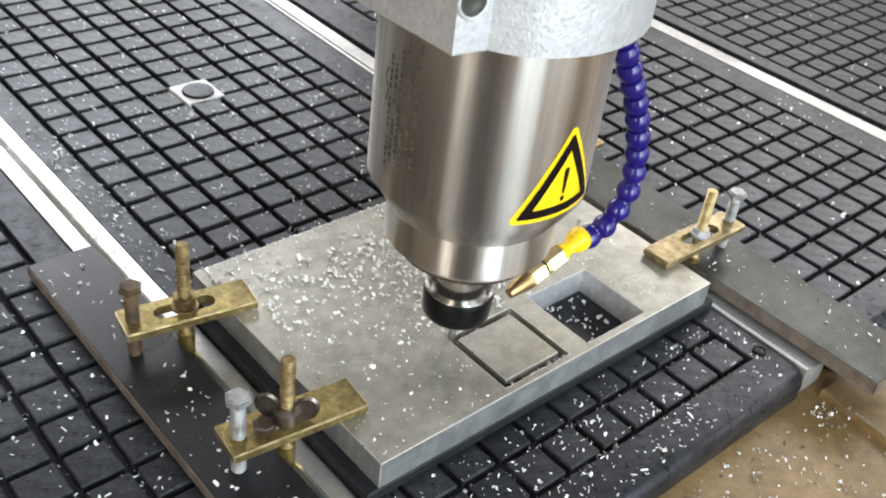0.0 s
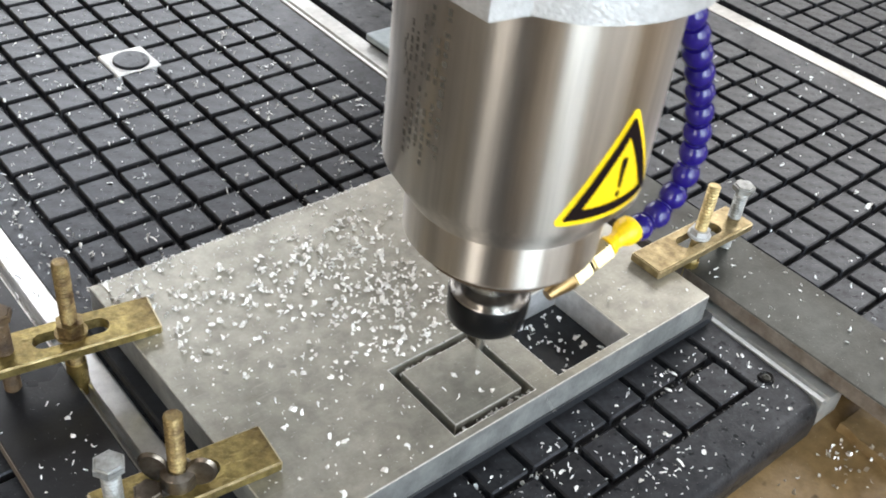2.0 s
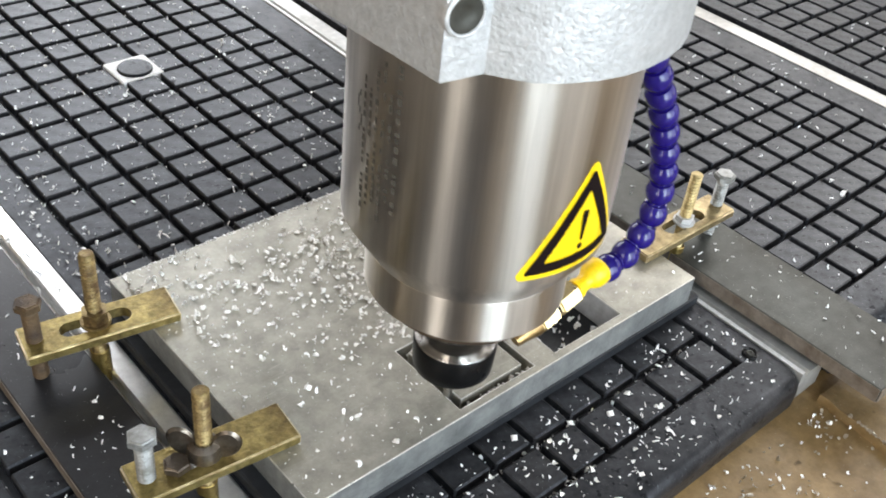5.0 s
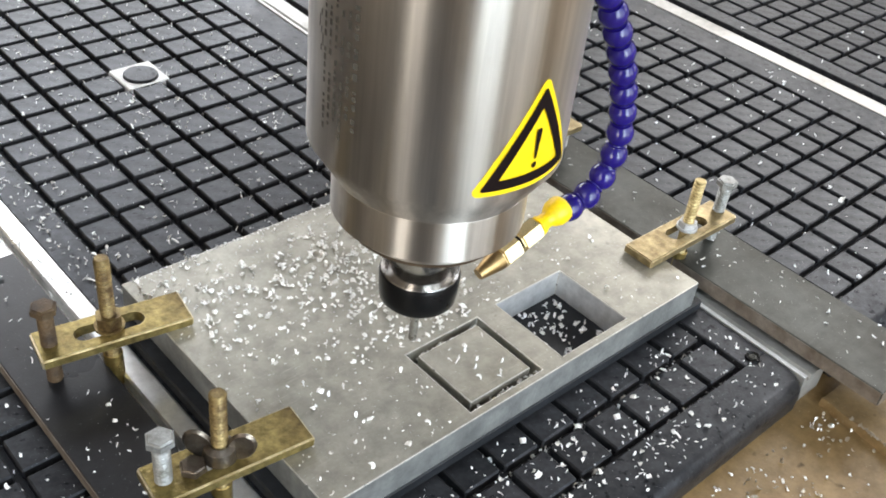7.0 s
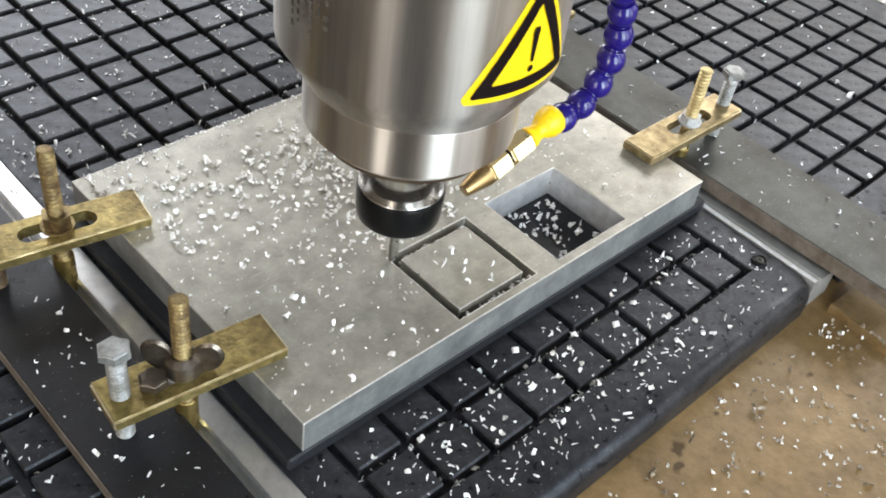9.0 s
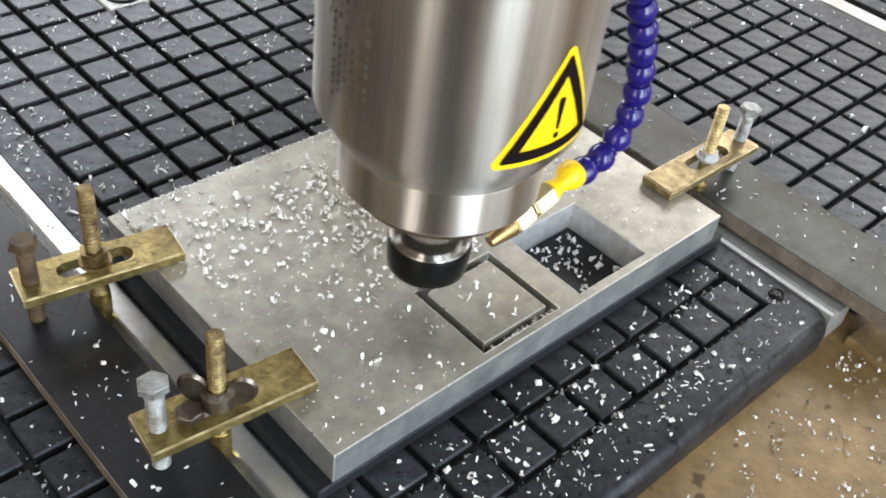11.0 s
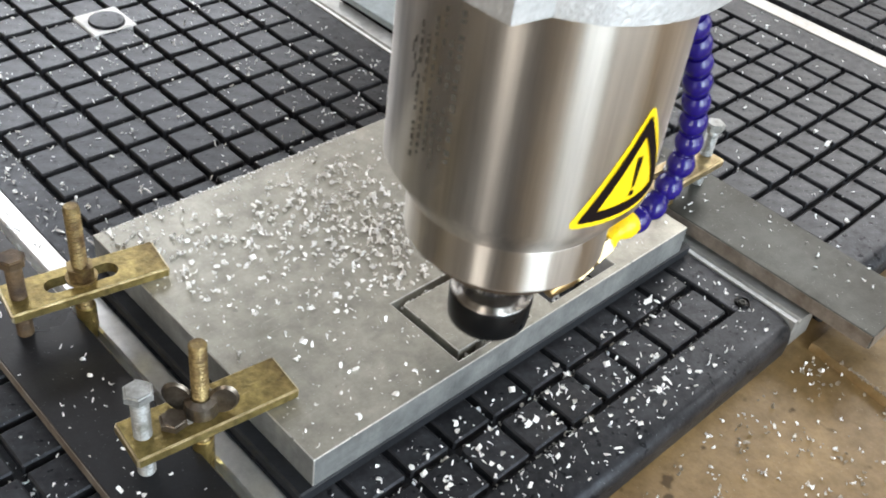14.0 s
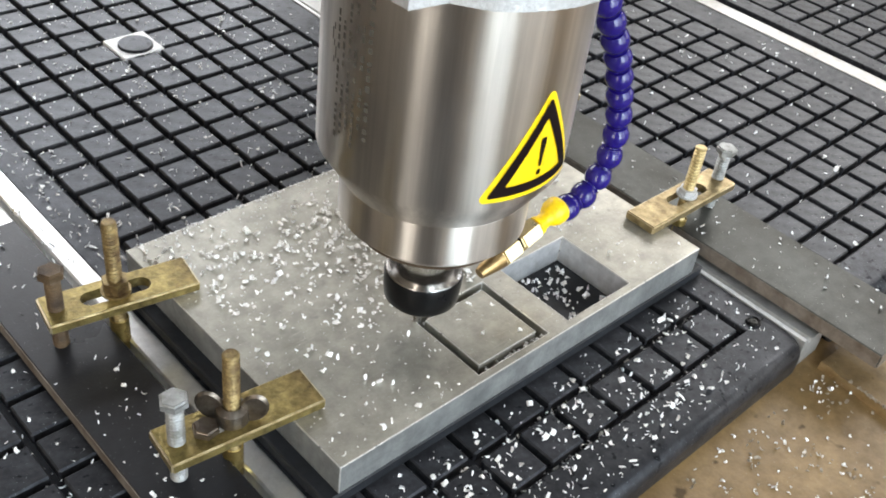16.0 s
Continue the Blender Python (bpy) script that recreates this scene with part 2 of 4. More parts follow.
TIP = mat("dark_brass_tip", (0.42, 0.29, 0.13), 0.35, 0.9, (0.25, 0.16, 0.07), 150, 0.8, 0.1, 900)
PARTITION = mat("reflected_light_wall", (0.55, 0.48, 0.40), 0.7, 0, (0.44, 0.37, 0.30), 2, 0.7, 0.1, 60)
PLASTER = mat("workshop_wall", (0.34, 0.31, 0.275), 0.8, 0, (0.26, 0.235, 0.205), 2, 0.7, 0.1, 60)
WALL_TAN = mat("tan_painted_wall", (0.70, 0.58, 0.44), 0.8, 0, (0.6, 0.48, 0.35), 2, 0.7, 0.1, 60)
DARK_REFLECTED = mat("dark_reflection_upright", (0.13, 0.108, 0.09), 0.7, 0, (0.09, 0.072, 0.06), 2, 0.7, 0.1, 60)
EDGE = mat("sawn_rusty_steel_edge", (0.26, 0.225, 0.19), 0.55, 0.4, (0.13, 0.098, 0.072), 90, 0.9, 0.3, 500)
CEILING = mat("dark_roof_boards", (0.09, 0.085, 0.08), 0.8, 0, (0.06, 0.056, 0.052), 2, 0.7, 0.1, 60)
WING = mat("worn_steel_wing_nut", (0.20, 0.17, 0.14), 0.32, 0.85, (0.075, 0.058, 0.042), 180, 0.9, 0.2, 800)
GOLD = mat("yellow_zinc_sleeve", (0.5, 0.37, 0.13), 0.3, 0.9, (0.22, 0.15, 0.05), 150, 0.8, 0.2, 800)
CONCRETE = mat("workshop_floor", (0.40, 0.375, 0.335), 0.7, 0, (0.29, 0.27, 0.24), 3, 0.8, 0.1, 60)
FRAME = mat("window_frame_paint", (0.09, 0.08, 0.07), 0.5, 0, (0.06, 0.055, 0.05), 5, 0.5, 0.05, 100)


# ---- mesh helpers ----
def mesh_ob(name, bm, material, parent=None, label="", smooth=False):
    me = bpy.data.meshes.new(name)
    bm.normal_update()
    bm.to_mesh(me)
    bm.free()
    me.materials.append(material)
    if smooth:
        me.shade_smooth()
        me.set_sharp_from_angle(angle=radians(40))
    ob = new(name, me)
    if parent is not None:
        ob.parent = parent
    if label:
        tagged(ob, label)
    return ob


def part(name, bm, material, parent, label="", smooth=False):
    return mesh_ob(name, bm, material, parent, label, smooth)


def add_box(bm, x0, x1, y0, y1, z0, z1, bev=0.0, seg=1):
    r = bmesh.ops.create_cube(bm, size=1.0)
    vs = r["verts"]
    for v in vs:
        v.co = Vector(((x0 + x1) / 2 + v.co.x * (x1 - x0), (y0 + y1) / 2 + v.co.y * (y1 - y0), (z0 + z1) / 2 + v.co.z * (z1 - z0)))
    if bev:
        es = list({e for v in vs for e in v.link_edges})
        bmesh.ops.bevel(bm, geom=es, offset=bev, segments=seg, profile=0.5, affect="EDGES")
    return bm


def box(*a, **k):
    return add_box(bmesh.new(), *a, **k)


def lathe(profile, n=48, bm=None):
    """Turns (radius, z) pairs round z."""
    bm = bm or bmesh.new()
    rings = []
    for r, z in profile:
        rings.append([bm.verts.new((r * math.cos(2 * math.pi * i / n), r * math.sin(2 * math.pi * i / n), z)) for i in range(n)] if r > 1e-6
                     else [bm.verts.new((0, 0, z))])
    for a, b in zip(rings, rings[1:]):
        for i in range(n):
            j = (i + 1) % n
            if len(a) == 1 and len(b) == 1:
                continue
            if len(a) == 1:
                bm.faces.new((a[0], b[j], b[i]))
            elif len(b) == 1:
                bm.faces.new((a[i], a[j], b[0]))
            else:
                bm.faces.new((a[i], a[j], b[j], b[i]))
    bmesh.ops.recalc_face_normals(bm, faces=bm.faces)
    return bm


def prism(loop, z0, z1, hole=None, bm=None):
    """A plate of the outline loop, with one hole of the same number of points."""
    bm = bm or bmesh.new()
    lo = [bm.verts.new((x, y, z0)) for x, y in loop]
    hi = [bm.verts.new((x, y, z1)) for x, y in loop]
    n = len(loop)
    for i in range(n):
        j = (i + 1) % n
        bm.faces.new((lo[i], lo[j], hi[j], hi[i]))
    if hole:
        hl = [bm.verts.new((x, y, z0)) for x, y in hole]
        hh = [bm.verts.new((x, y, z1)) for x, y in hole]
        for i in range(n):
            j = (i + 1) % n
            bm.faces.new((hl[j], hl[i], hh[i], hh[j]))
            bm.faces.new((hi[i], hi[j], hh[j], hh[i]))
            bm.faces.new((lo[j], lo[i], hl[i], hl[j]))
    else:
        bm.faces.new(hi)
        bm.faces.new(lo[::-1])
    bmesh.ops.recalc_face_normals(bm, faces=bm.faces)
    return bm


def thread(r, z0, z1, pitch=0.0018, n=20):
    prof, z = [(0, z0), (r * 0.86, z0)], z0
    while z < z1 - pitch:
        prof += [(r * 0.76, z + 0.1 * pitch), (r, z + 0.5 * pitch), (r, z + 0.65 * pitch)]
        z += pitch
    return lathe(prof + [(r * 0.88, z1 - 0.0003), (r * 0.75, z1), (0, z1)], n)


def hexagon(r, z0, z1, hole=0.0):
    bm = bmesh.new()
    loop = [(r * math.cos(math.pi * i / 3), r * math.sin(math.pi * i / 3)) for i in range(6)]
    if hole:
        prism(loop, z0, z1, [(hole * math.cos(math.pi * i / 3), hole * math.sin(math.pi * i / 3)) for i in range(6)], bm)
    else:
        prism(loop, z0, z1, None, bm)
        bmesh.ops.bevel(bm, geom=[e for e in bm.edges if abs(e.verts[0].co.z - e.verts[1].co.z) < 1e-6], offset=r * 0.16, segments=3, affect="EDGES")
    return bm


def thing(name, m, label, category, group="", kind=""):
    ob = new(name)
    ob.empty_display_size = 0.01
    ob.matrix_world = m
    return tagged(ob, label, category, group, kind)


def structure(name, bm, material, label="", smooth=False):
    return tagged(mesh_ob(name, bm, material, None, label, smooth), kind="structure")


# ---- the room: out of view, added for light and reflections ----
FLOOR_Z, TOP_Z, HALF = -0.85, 2.6, 3.0
structure("floor", box(-HALF, HALF, -HALF, HALF, FLOOR_Z - 0.1, FLOOR_Z), CONCRETE, "grey worn concrete workshop floor")


def pierced(us, ws, holes, put):
    """A slab over us by ws with rectangular holes (u0, u1, w0, w1); put(u0, u1, w0, w1) gives each piece's box."""
    us = sorted({*us, *(h[0] for h in holes), *(h[1] for h in holes)})
    ws = sorted({*ws, *(h[2] for h in holes), *(h[3] for h in holes)})
    bm = bmesh.new()
    for u0, u1 in zip(us, us[1:]):
        for w0, w1 in zip(ws, ws[1:]):
            u, w = (u0 + u1) / 2, (w0 + w1) / 2
            if not any(h[0] < u < h[1] and h[2] < w < h[3] for h in holes):
                add_box(bm, *put(u0, u1, w0, w1))
    return bm


H, F0, F1 = HALF, FLOOR_Z, TOP_Z
structure("ceiling", pierced((-H, H), (-H, H), [(-1.1, 0.3, -1.2, 0.2)], lambda a, b_, c, e: (a, b_, c, e, F1, F1 + 0.1)), CEILING, "dark boarded workshop ceiling")
structure("wall_north", pierced((-H, H), (F0, F1), [(-0.2, 2.2, 0.975, 2.125)], lambda a, b_, c, e: (a, b_, H, H + 0.15, c, e)), WALL_TAN, "plain tan painted workshop wall")
structure("wall_south", pierced((-H, H), (F0, F1), [(-1.05, 0.05, -0.3, 2.4), (0.4, 2.1, -0.3, 2.4)], lambda a, b_, c, e: (a, b_, -H - 0.15, -H, c, e)), PLASTER, "plain plastered workshop wall")
structure("wall_east", pierced((-H, H), (F0, F1), [(-0.7, 2.2, 1.15, 2.40), (-2.5, -1.0, 0.5, 1.5)], lambda a, b_, c, e: (H, H + 0.15, a, b_, c, e)), PLASTER, "plain plastered workshop wall")
structure("wall_west", box(-H - 0.15, -H, -0.2, H, F0, F1), WALL_TAN, "plain tan painted workshop wall")
# invented wall part, its tone set by what the housing should reflect
structure("partition", pierced((-H, -0.2), (F0, F1), [(-1.6, -0.9, -0.3, 2.2)], lambda a, b_, c, e: (-H - 0.15, -H, a, b_, c, e)), PARTITION, "unseen light brown wall part added for reflections")
# unseen uprights, added to put dark bands into the housing's reflections
for k, (y, w) in enumerate(((1.5, 0.12), (2.45, 0.2))):
    structure("pillar_%d" % (k + 1), box(-H, -H + 0.12, y - w / 2, y + w / 2, F0, F1), DARK_REFLECTED, "unseen dark upright added for reflection streaks")
structure("pillar_4", box(0.13, 0.32, -H, -H + 0.12, F0, F1), DARK_REFLECTED, "unseen dark upright added for reflection streaks")
structure("pillar_5", box(-1.75, -1.25, -H, -H + 0.12, F0, F1), DARK_REFLECTED, "unseen dark upright added for reflection streaks")


def window(name, m, wide, high, bars):
    """A framed window in the plane x-z, glass towards the room, with upright mullions."""
    w = thing(name, m, "tall metal-framed window, assumed and out of view", "window", "", "structure")
    f = 0.05
    for a, b_, c, d in ((-wide / 2 - f, -wide / 2, -high / 2 - f, high / 2 + f), (wide / 2, wide / 2 + f, -high / 2 - f, high / 2 + f),
                        (-wide / 2, wide / 2, -high / 2 - f, -high / 2), (-wide / 2, wide / 2, high / 2, high / 2 + f)):
        part("window_frame", box(a, b_, -0.03, 0.05, c, d), FRAME, w)
    # broad dark mullions, added to cut streaks into the housing's reflections
    for k in range(1, bars):
        x = -wide / 2 + wide * k / bars
        part("mullion", box(x - 0.05, x + 0.05, -0.02, 0.06, -high / 2, high / 2), FRAME, w)
    return w


window("window_1", pose(1.00, 2.93, 1.55, 0, 0, 180), 2.4, 1.15, 3)
window("window_2", pose(2.93, 0.75, 1.775, 0, 0, 90), 2.9, 1.25, 5)
window("window_3", pose(-0.50, -2.93, 1.05), 1.1, 2.7, 2)
# invented opening that holds the west fill lamp, out of view
window("added_west_window", pose(-2.93, -1.25, 0.95, 0, 0, -90), 0.7, 2.5, 2)
window("window_5", pose(2.93, -1.75, 1.00, 0, 0, 90), 1.5, 1.0, 3)
window("window_4", pose(1.25, -2.93, 1.05), 1.7, 2.7, 3)

# ---- machine table: wooden bed, plastic vacuum panels, aluminium rails ----
GX, GY, GROOVE, DEEP = 0.0253, 0.02505, 0.0036, 0.0055
BED_Z = -0.018
structure("bed", box(-0.31, 1.3, -0.75, 1.15, FLOOR_Z, BED_Z), BED, "brown oil-stained wooden machine bed with scattered chips")

block_mesh = None


def panel(name, x0, x1, gx0, cols, gy0, rows, skip, y_front, y_back, pitch=GX, lean=0.0):
    """One plastic panel: base, borders, and its square lands."""
    global block_mesh
    base = box(x0, x1, y_front + 0.004, y_back, BED_Z, -DEEP)
    p = structure(name, base, PAD_BASE, "black plastic vacuum table panel with a square groove grid")
    gx1, gy1 = gx0 + cols * pitch, gy0 + rows * GY
    for nm, (a, b, c, d) in (("border", (x0, gx0 - GROOVE, gy0 - GROOVE + 0.00005, y_back)), ("border", (gx1, x1, gy0 - GROOVE + 0.00005, y_back)),
                             ("border", (gx0 - GROOVE, gx1, gy1, y_back))):
        if b - a > 0.002:
            bm = box(a, b, c, d, -DEEP - 0.001, 0, bev=0.0006)
            for v in bm.verts:
                if b == x1 and v.co.x > b - 0.002:
                    v.co.x += lean * (v.co.y - y_front)
            part(nm, bm, PAD, p)
    bm = bmesh.new()
    prof = [(y_front + 0.02, -DEEP), (y_front + 0.02, 0.0)]
    if gy0 - GROOVE > y_front + 0.021:
        prof = [(gy0 - GROOVE, -DEEP), (gy0 - GROOVE, 0.0)]
    R = 0.0085
    for i in range(7):
        a = math.pi / 2 * i / 6
        prof.append((y_front + R - R * math.sin(a), -R + R * math.cos(a)))
    prof += [(y_front + 0.0005, BED_Z), (y_front + 0.006, BED_Z)]
    # the rounded front border, with its outer ends softened
    xs = [x0, x0 + 0.0015, x1 - 0.005, x1 - 0.0015, x1]
    back = [0.0012, 0, 0, 0.0015, 0.006]
    rings = [[bm.verts.new((x, y + (b if k > 1 and k < len(prof) - 1 else 0), z)) for k, (y, z) in enumerate(prof)] for x, b in zip(xs, back)]
    for a, b in zip(rings, rings[1:]):
        for k in range(len(prof) - 1):
            bm.faces.new((a[k], a[k + 1], b[k + 1], b[k]))
        bm.faces.new((a[-1], a[0], b[0], b[-1]))
    bm.faces.new(rings[0][::-1])
    bm.faces.new(rings[-1])
    bmesh.ops.recalc_face_normals(bm, faces=bm.faces)
    part("front_border", bm, PAD, p, "rounded front edge", smooth=True)
    if block_mesh is None:
        bm = box(0, GX - GROOVE, 0, GY - GROOVE, -DEEP - 0.001, 0, bev=0.0008)
        block_mesh = bpy.data.meshes.new("land")
        bm.to_mesh(block_mesh)
        bm.free()
        block_mesh.materials.append(PAD)
    for i in range(cols):
        for j in range(rows):
            if skip(i, j):
                continue
            o = new("land", block_mesh)
            o.parent = p
            o.location = (gx0 + i * pitch, gy0 + j * GY, random.uniform(-0.0002, 0.0001))
    return p


Y0 = -0.0713
GRID_Y = -0.0402
LEAN = 0.0155
# lands hidden under the clamped plate are left out, except below its window
mid = panel("table_panel_1", -0.0073, 0.2617, 0.0160, 9, GRID_Y, 28,
            lambda i, j: (1 < j < 8 and i not in (5, 6, 7) and 0 < i) or (i == 4 and j == 17), Y0, 0.8, GX, LEAN)
right = panel("table_panel_2", 0.2965, 0.5724, 0.3387, 8, GRID_Y, 27, lambda i, j: False, Y0, 0.8, 0.0257)
left = panel("table_panel_3", -0.30, -0.0338, -0.2832, 9, GRID_Y - 6 * GY, 22, lambda i, j: i < 4, Y0 - 0.16, 0.8)
far = panel("table_panel_4", 0.6010, 0.90, 0.6227, 10, GRID_Y, 24, lambda i, j: j < 3, Y0, 0.8)

# white inset with a dark round plug
inset = thing("vacuum_port", pose(0.1305, 0.3950, 0), "white square plastic vacuum port with a dark round plug", "vacuum port")
part("plate", box(-0.0158, 0.0158, -0.0126, 0.0176, -DEEP, 0.0005, bev=0.0008), WHITE, inset)
part("plug", lathe([(0.0118, 0.0004), (0.0118, 0.0020), (0.0113, 0.0025), (0, 0.0025)], 40), PAD, inset, "dark round plastic plug", True)
part("socket", lathe([(0.0121, 0.0004), (0.0121, 0.0008), (0.0117, 0.0008), (0.0117, 0.0004)], 40), PAD_BASE, inset, "dark gap round the plug", True)


def rail(name, prof, y0, y1, lean=0.0, main=None):
    """An extruded rail of the given section, from y0 to y1."""
    bm = bmesh.new()
    a = [bm.verts.new((x, y0, z)) for x, z in prof]
    b = [bm.verts.new((x + lean * (y1 - y0), y1, z)) for x, z in prof]
    for i in range(len(prof)):
        j = (i + 1) % len(prof)
        f = bm.faces.new((a[i], a[j], b[j], b[i]))
        f.material_index = 0 if max(prof[i][1], prof[j][1]) > -0.004 else 1
    for loop_ in (a, b[::-1]):
        bm.faces.new(loop_).material_index = 1
    bmesh.ops.recalc_face_normals(bm, faces=bm.faces)
    ob = structure(name, bm, main or ALU_RAIL, "bright extruded aluminium rail in the table")
    ob.data.materials.append(ALU_DIRT_SHADE)
    ob.data.materials.append(ALU_LIP_LIT)
    # only the top of this rail's lip takes the painted bright line
    for f in ob.data.polygons:
        if name == "rail_2" and min(ob.data.vertices[v].co.z for v in f.vertices) > 0.0004:
            f.material_index = 2
    return ob


def flat_section(x0, x1, s=0.0016):
    """A flat-topped section with a narrow slot along its middle."""
    m = (x0 + x1) / 2
    return [(x0, BED_Z), (x0, 0.0006), (x0 + 0.0006, 0.0010), (m - s - 0.0012, 0.0010), (m - s, 0.0002), (m - s, -0.006),
            (m + s, -0.006), (m + s, 0.0002), (m + s + 0.0012, 0.0010), (x1 - 0.0006, 0.0010), (x1, 0.0006), (x1, BED_Z)]


def lipped_section(x0, x1):
    """A narrow raised lip, a shallow channel and a wide flat."""
    return [(x0, BED_Z), (x0, 0.0006), (x0 + 0.0004, 0.0010), (x0 + 0.0024, 0.0010), (x0 + 0.0028, 0.0006), (x0 + 0.0030, -0.0030), (x0 + 0.0070, -0.0034),
            (x0 + 0.0078, -0.0022), (x0 + 0.0082, -0.0016), (x1 - 0.0008, -0.0012), (x1, -0.0020), (x1, BED_Z)]


def plain_section(x0, x1):
    """A flat bar with one worn shoulder."""
    return [(x0, BED_Z), (x0, 0.0002), (x0 + 0.0006, 0.0008), (x1 - 0.0030, 0.0010), (x1 - 0.0006, 0.0004), (x1, -0.0006), (x1, BED_Z)]


rail("rail_1", flat_section(-0.0334, -0.0077), Y0 - 0.16, 0.8)
rail("rail_2", lipped_section(0.2620, 0.2842), Y0 + 0.0025, 0.66, LEAN, ALU_DULL)
rail("rail_3", plain_section(0.5728, 0.5910), Y0 - 0.003, 0.8, 0.0, ALU_DULL)

# raised edge of the bed beside the front of the rail
bm = bmesh.new()
erng = random.Random(12)
edge = [(0.2722 - 0.0075 * min(1, k / 26) + erng.uniform(-0.0008, 0.0008), -0.0775 - 0.0033 * k) for k in range(90)]
rows_ = [[bm.verts.new((x + dx, y, z)) for x, y in edge] for dx, z in ((-0.0002, BED_Z - 0.001), (0.0, BED_Z + 0.0030), (0.0010, BED_Z + 0.0046), (0.0026, BED_Z + 0.0044), (0.0050, BED_Z + 0.0030))]
rows_.append([bm.verts.new((0.62, y, BED_Z + 0.0030)) for x, y in edge])
for ra, rb in zip(rows_, rows_[1:]):
    for k in range(len(ra) - 1):
        bm.faces.new((ra[k], rb[k], rb[k + 1], ra[k + 1]))
bm.faces.new([r[0] for r in rows_])
bmesh.ops.recalc_face_normals(bm, faces=bm.faces)
structure("bed_step", bm, BED, "raised brown wooden strip of the bed with a ragged edge", True)

# ---- work piece ----
T0, T1 = 0.0082, 0.0249
board = tagged(mesh_ob("backing_board", box(-0.0066, 0.2600, -0.0005, 0.172, 0.0013, T0 - 0.0002, bev=0.0008), RUBBER),
               "black backing board under the aluminium plate", "board")


def stepped(xs, ys, height, z0):
    """A block over the cells of xs by ys; height(i, j) gives each cell's top or None."""
    bm = bmesh.new()
    cache = {}

    def v(x, y, z):
        key = (round(x, 6), round(y, 6), round(z, 6))
        if key not in cache:
            cache[key] = bm.verts.new((x, y, z))
        return cache[key]

    def h(i, j):
        return height(i, j) if 0 <= i < len(xs) - 1 and 0 <= j < len(ys) - 1 else None

    for i in range(len(xs) - 1):
        for j in range(len(ys) - 1):
            a, b, c, d, t = xs[i], xs[i + 1], ys[j], ys[j + 1], h(i, j)
            if t is None:
                continue
            bm.faces.new((v(a, c, t), v(b, c, t), v(b, d, t), v(a, d, t)))
            bm.faces.new((v(a, c, z0), v(a, d, z0), v(b, d, z0), v(b, c, z0)))
            for (p, q), (di, dj) in ((((b, c), (b, d)), (1, 0)), (((a, d), (a, c)), (-1, 0)), (((b, d), (a, d)), (0, 1)), (((a, c), (b, c)), (0, -1))):
                o = h(i + di, j + dj)
                low = z0 if o is None else o
                if low < t - 1e-6:
                    bm.faces.new((v(*p, low), v(*q, low), v(*q, t), v(*p, t)))
    bmesh.ops.remove_doubles(bm, verts=bm.verts, dist=1e-6)
    bmesh.ops.recalc_face_normals(bm, faces=bm.faces)
    return bm


SX0, SX1, SY0, SY1, SW = 0.0832, 0.1302, 0.0042, 0.0499, 0.0041
WX0, WX1, WY0, WY1 = 0.1451, 0.1932, 0.0047, 0.0515
px_ = sorted([0, 0.25, SX0, SX0 + SW, SX1 - SW, SX1, WX0, WX1])
py_ = sorted([0, 0.171, SY0, SY0 + SW, SY1 - SW, SY1, WY0, WY1])


def plate_height(i, j):
    x, y = (px_[i] + px_[i + 1]) / 2, (py_[j] + py_[j + 1]) / 2
    if WX0 < x < WX1 and WY0 < y < WY1:
        return None
    if SX0 < x < SX1 and SY0 < y < SY1 and not (SX0 + SW < x < SX1 - SW and SY0 + SW < y < SY1 - SW):
        return T1 - 0.0118
    return T1


plate = mesh_ob("aluminium_plate", stepped(px_, py_, plate_height, T0), ALU)
tagged(plate, "grey milled aluminium plate with a square window and groove", "metal plate")
bev = plate.modifiers.new("edge", "BEVEL")
plate.data.materials.append(ALU_EDGE_GLINT)
plate.data.materials.append(ALU_CUT_LIT)
plate.data.materials.append(ALU_SAWN_SHADE)
for f in plate.data.polygons:
    cx, cy, cz = f.center
    if f.normal.z < 0.5 and (abs(cx) < 1e-5 or abs(cx - 0.25) < 1e-5 or abs(cy) < 1e-5 or abs(cy - 0.171) < 1e-5):
        f.material_index = 3
    elif T0 + 0.001 < cz < T1 - 0.001 and WX0 - 1e-4 < cx < WX1 + 1e-4:
        f.material_index = 2
bev.material = 1
bev.width, bev.segments, bev.limit_method, bev.angle_limit = 0.0005, 2, "ANGLE", radians(50)

# ---- clamping bars on the rails ----
bar1 = tagged(mesh_ob("clamp_bar", box(-0.0640, -0.0252, -0.12, 0.2440, 0.0014, 0.0085, bev=0.0005), BAR_DARK),
              "dark flat steel bar lying along the table rail", "steel bar")
bar2 = tagged(mesh_ob("clamp_bar", box(0.2745, 0.3245, -0.1035, 0.225, 0.0014, 0.0105, bev=0.0006), BAR),
              "grey oily flat steel bar lying across the rail", "steel bar")
part("sawn_edge", box(-0.0644, -0.06402, -0.1195, 0.2435, 0.0018, 0.0082), EDGE, bar1, "pale sawn steel edge")
part("sawn_edge", box(0.27415, 0.27448, -0.1030, 0.2245, 0.0018, 0.0101), EDGE, bar2, "rusty sawn steel edge")
part("sawn_end", box(0.2748, 0.3242, -0.10385, -0.10352, 0.0018, 0.0101), EDGE, bar2, "rusty sawn steel end")
tagged(mesh_ob("flat_tab", box(0.2880, 0.3215, 0.236, 0.3430, 0.0014, 0.0066, bev=0.0010, seg=2), TAB), "blue-grey flat steel strip lying on the rail", "steel strip")


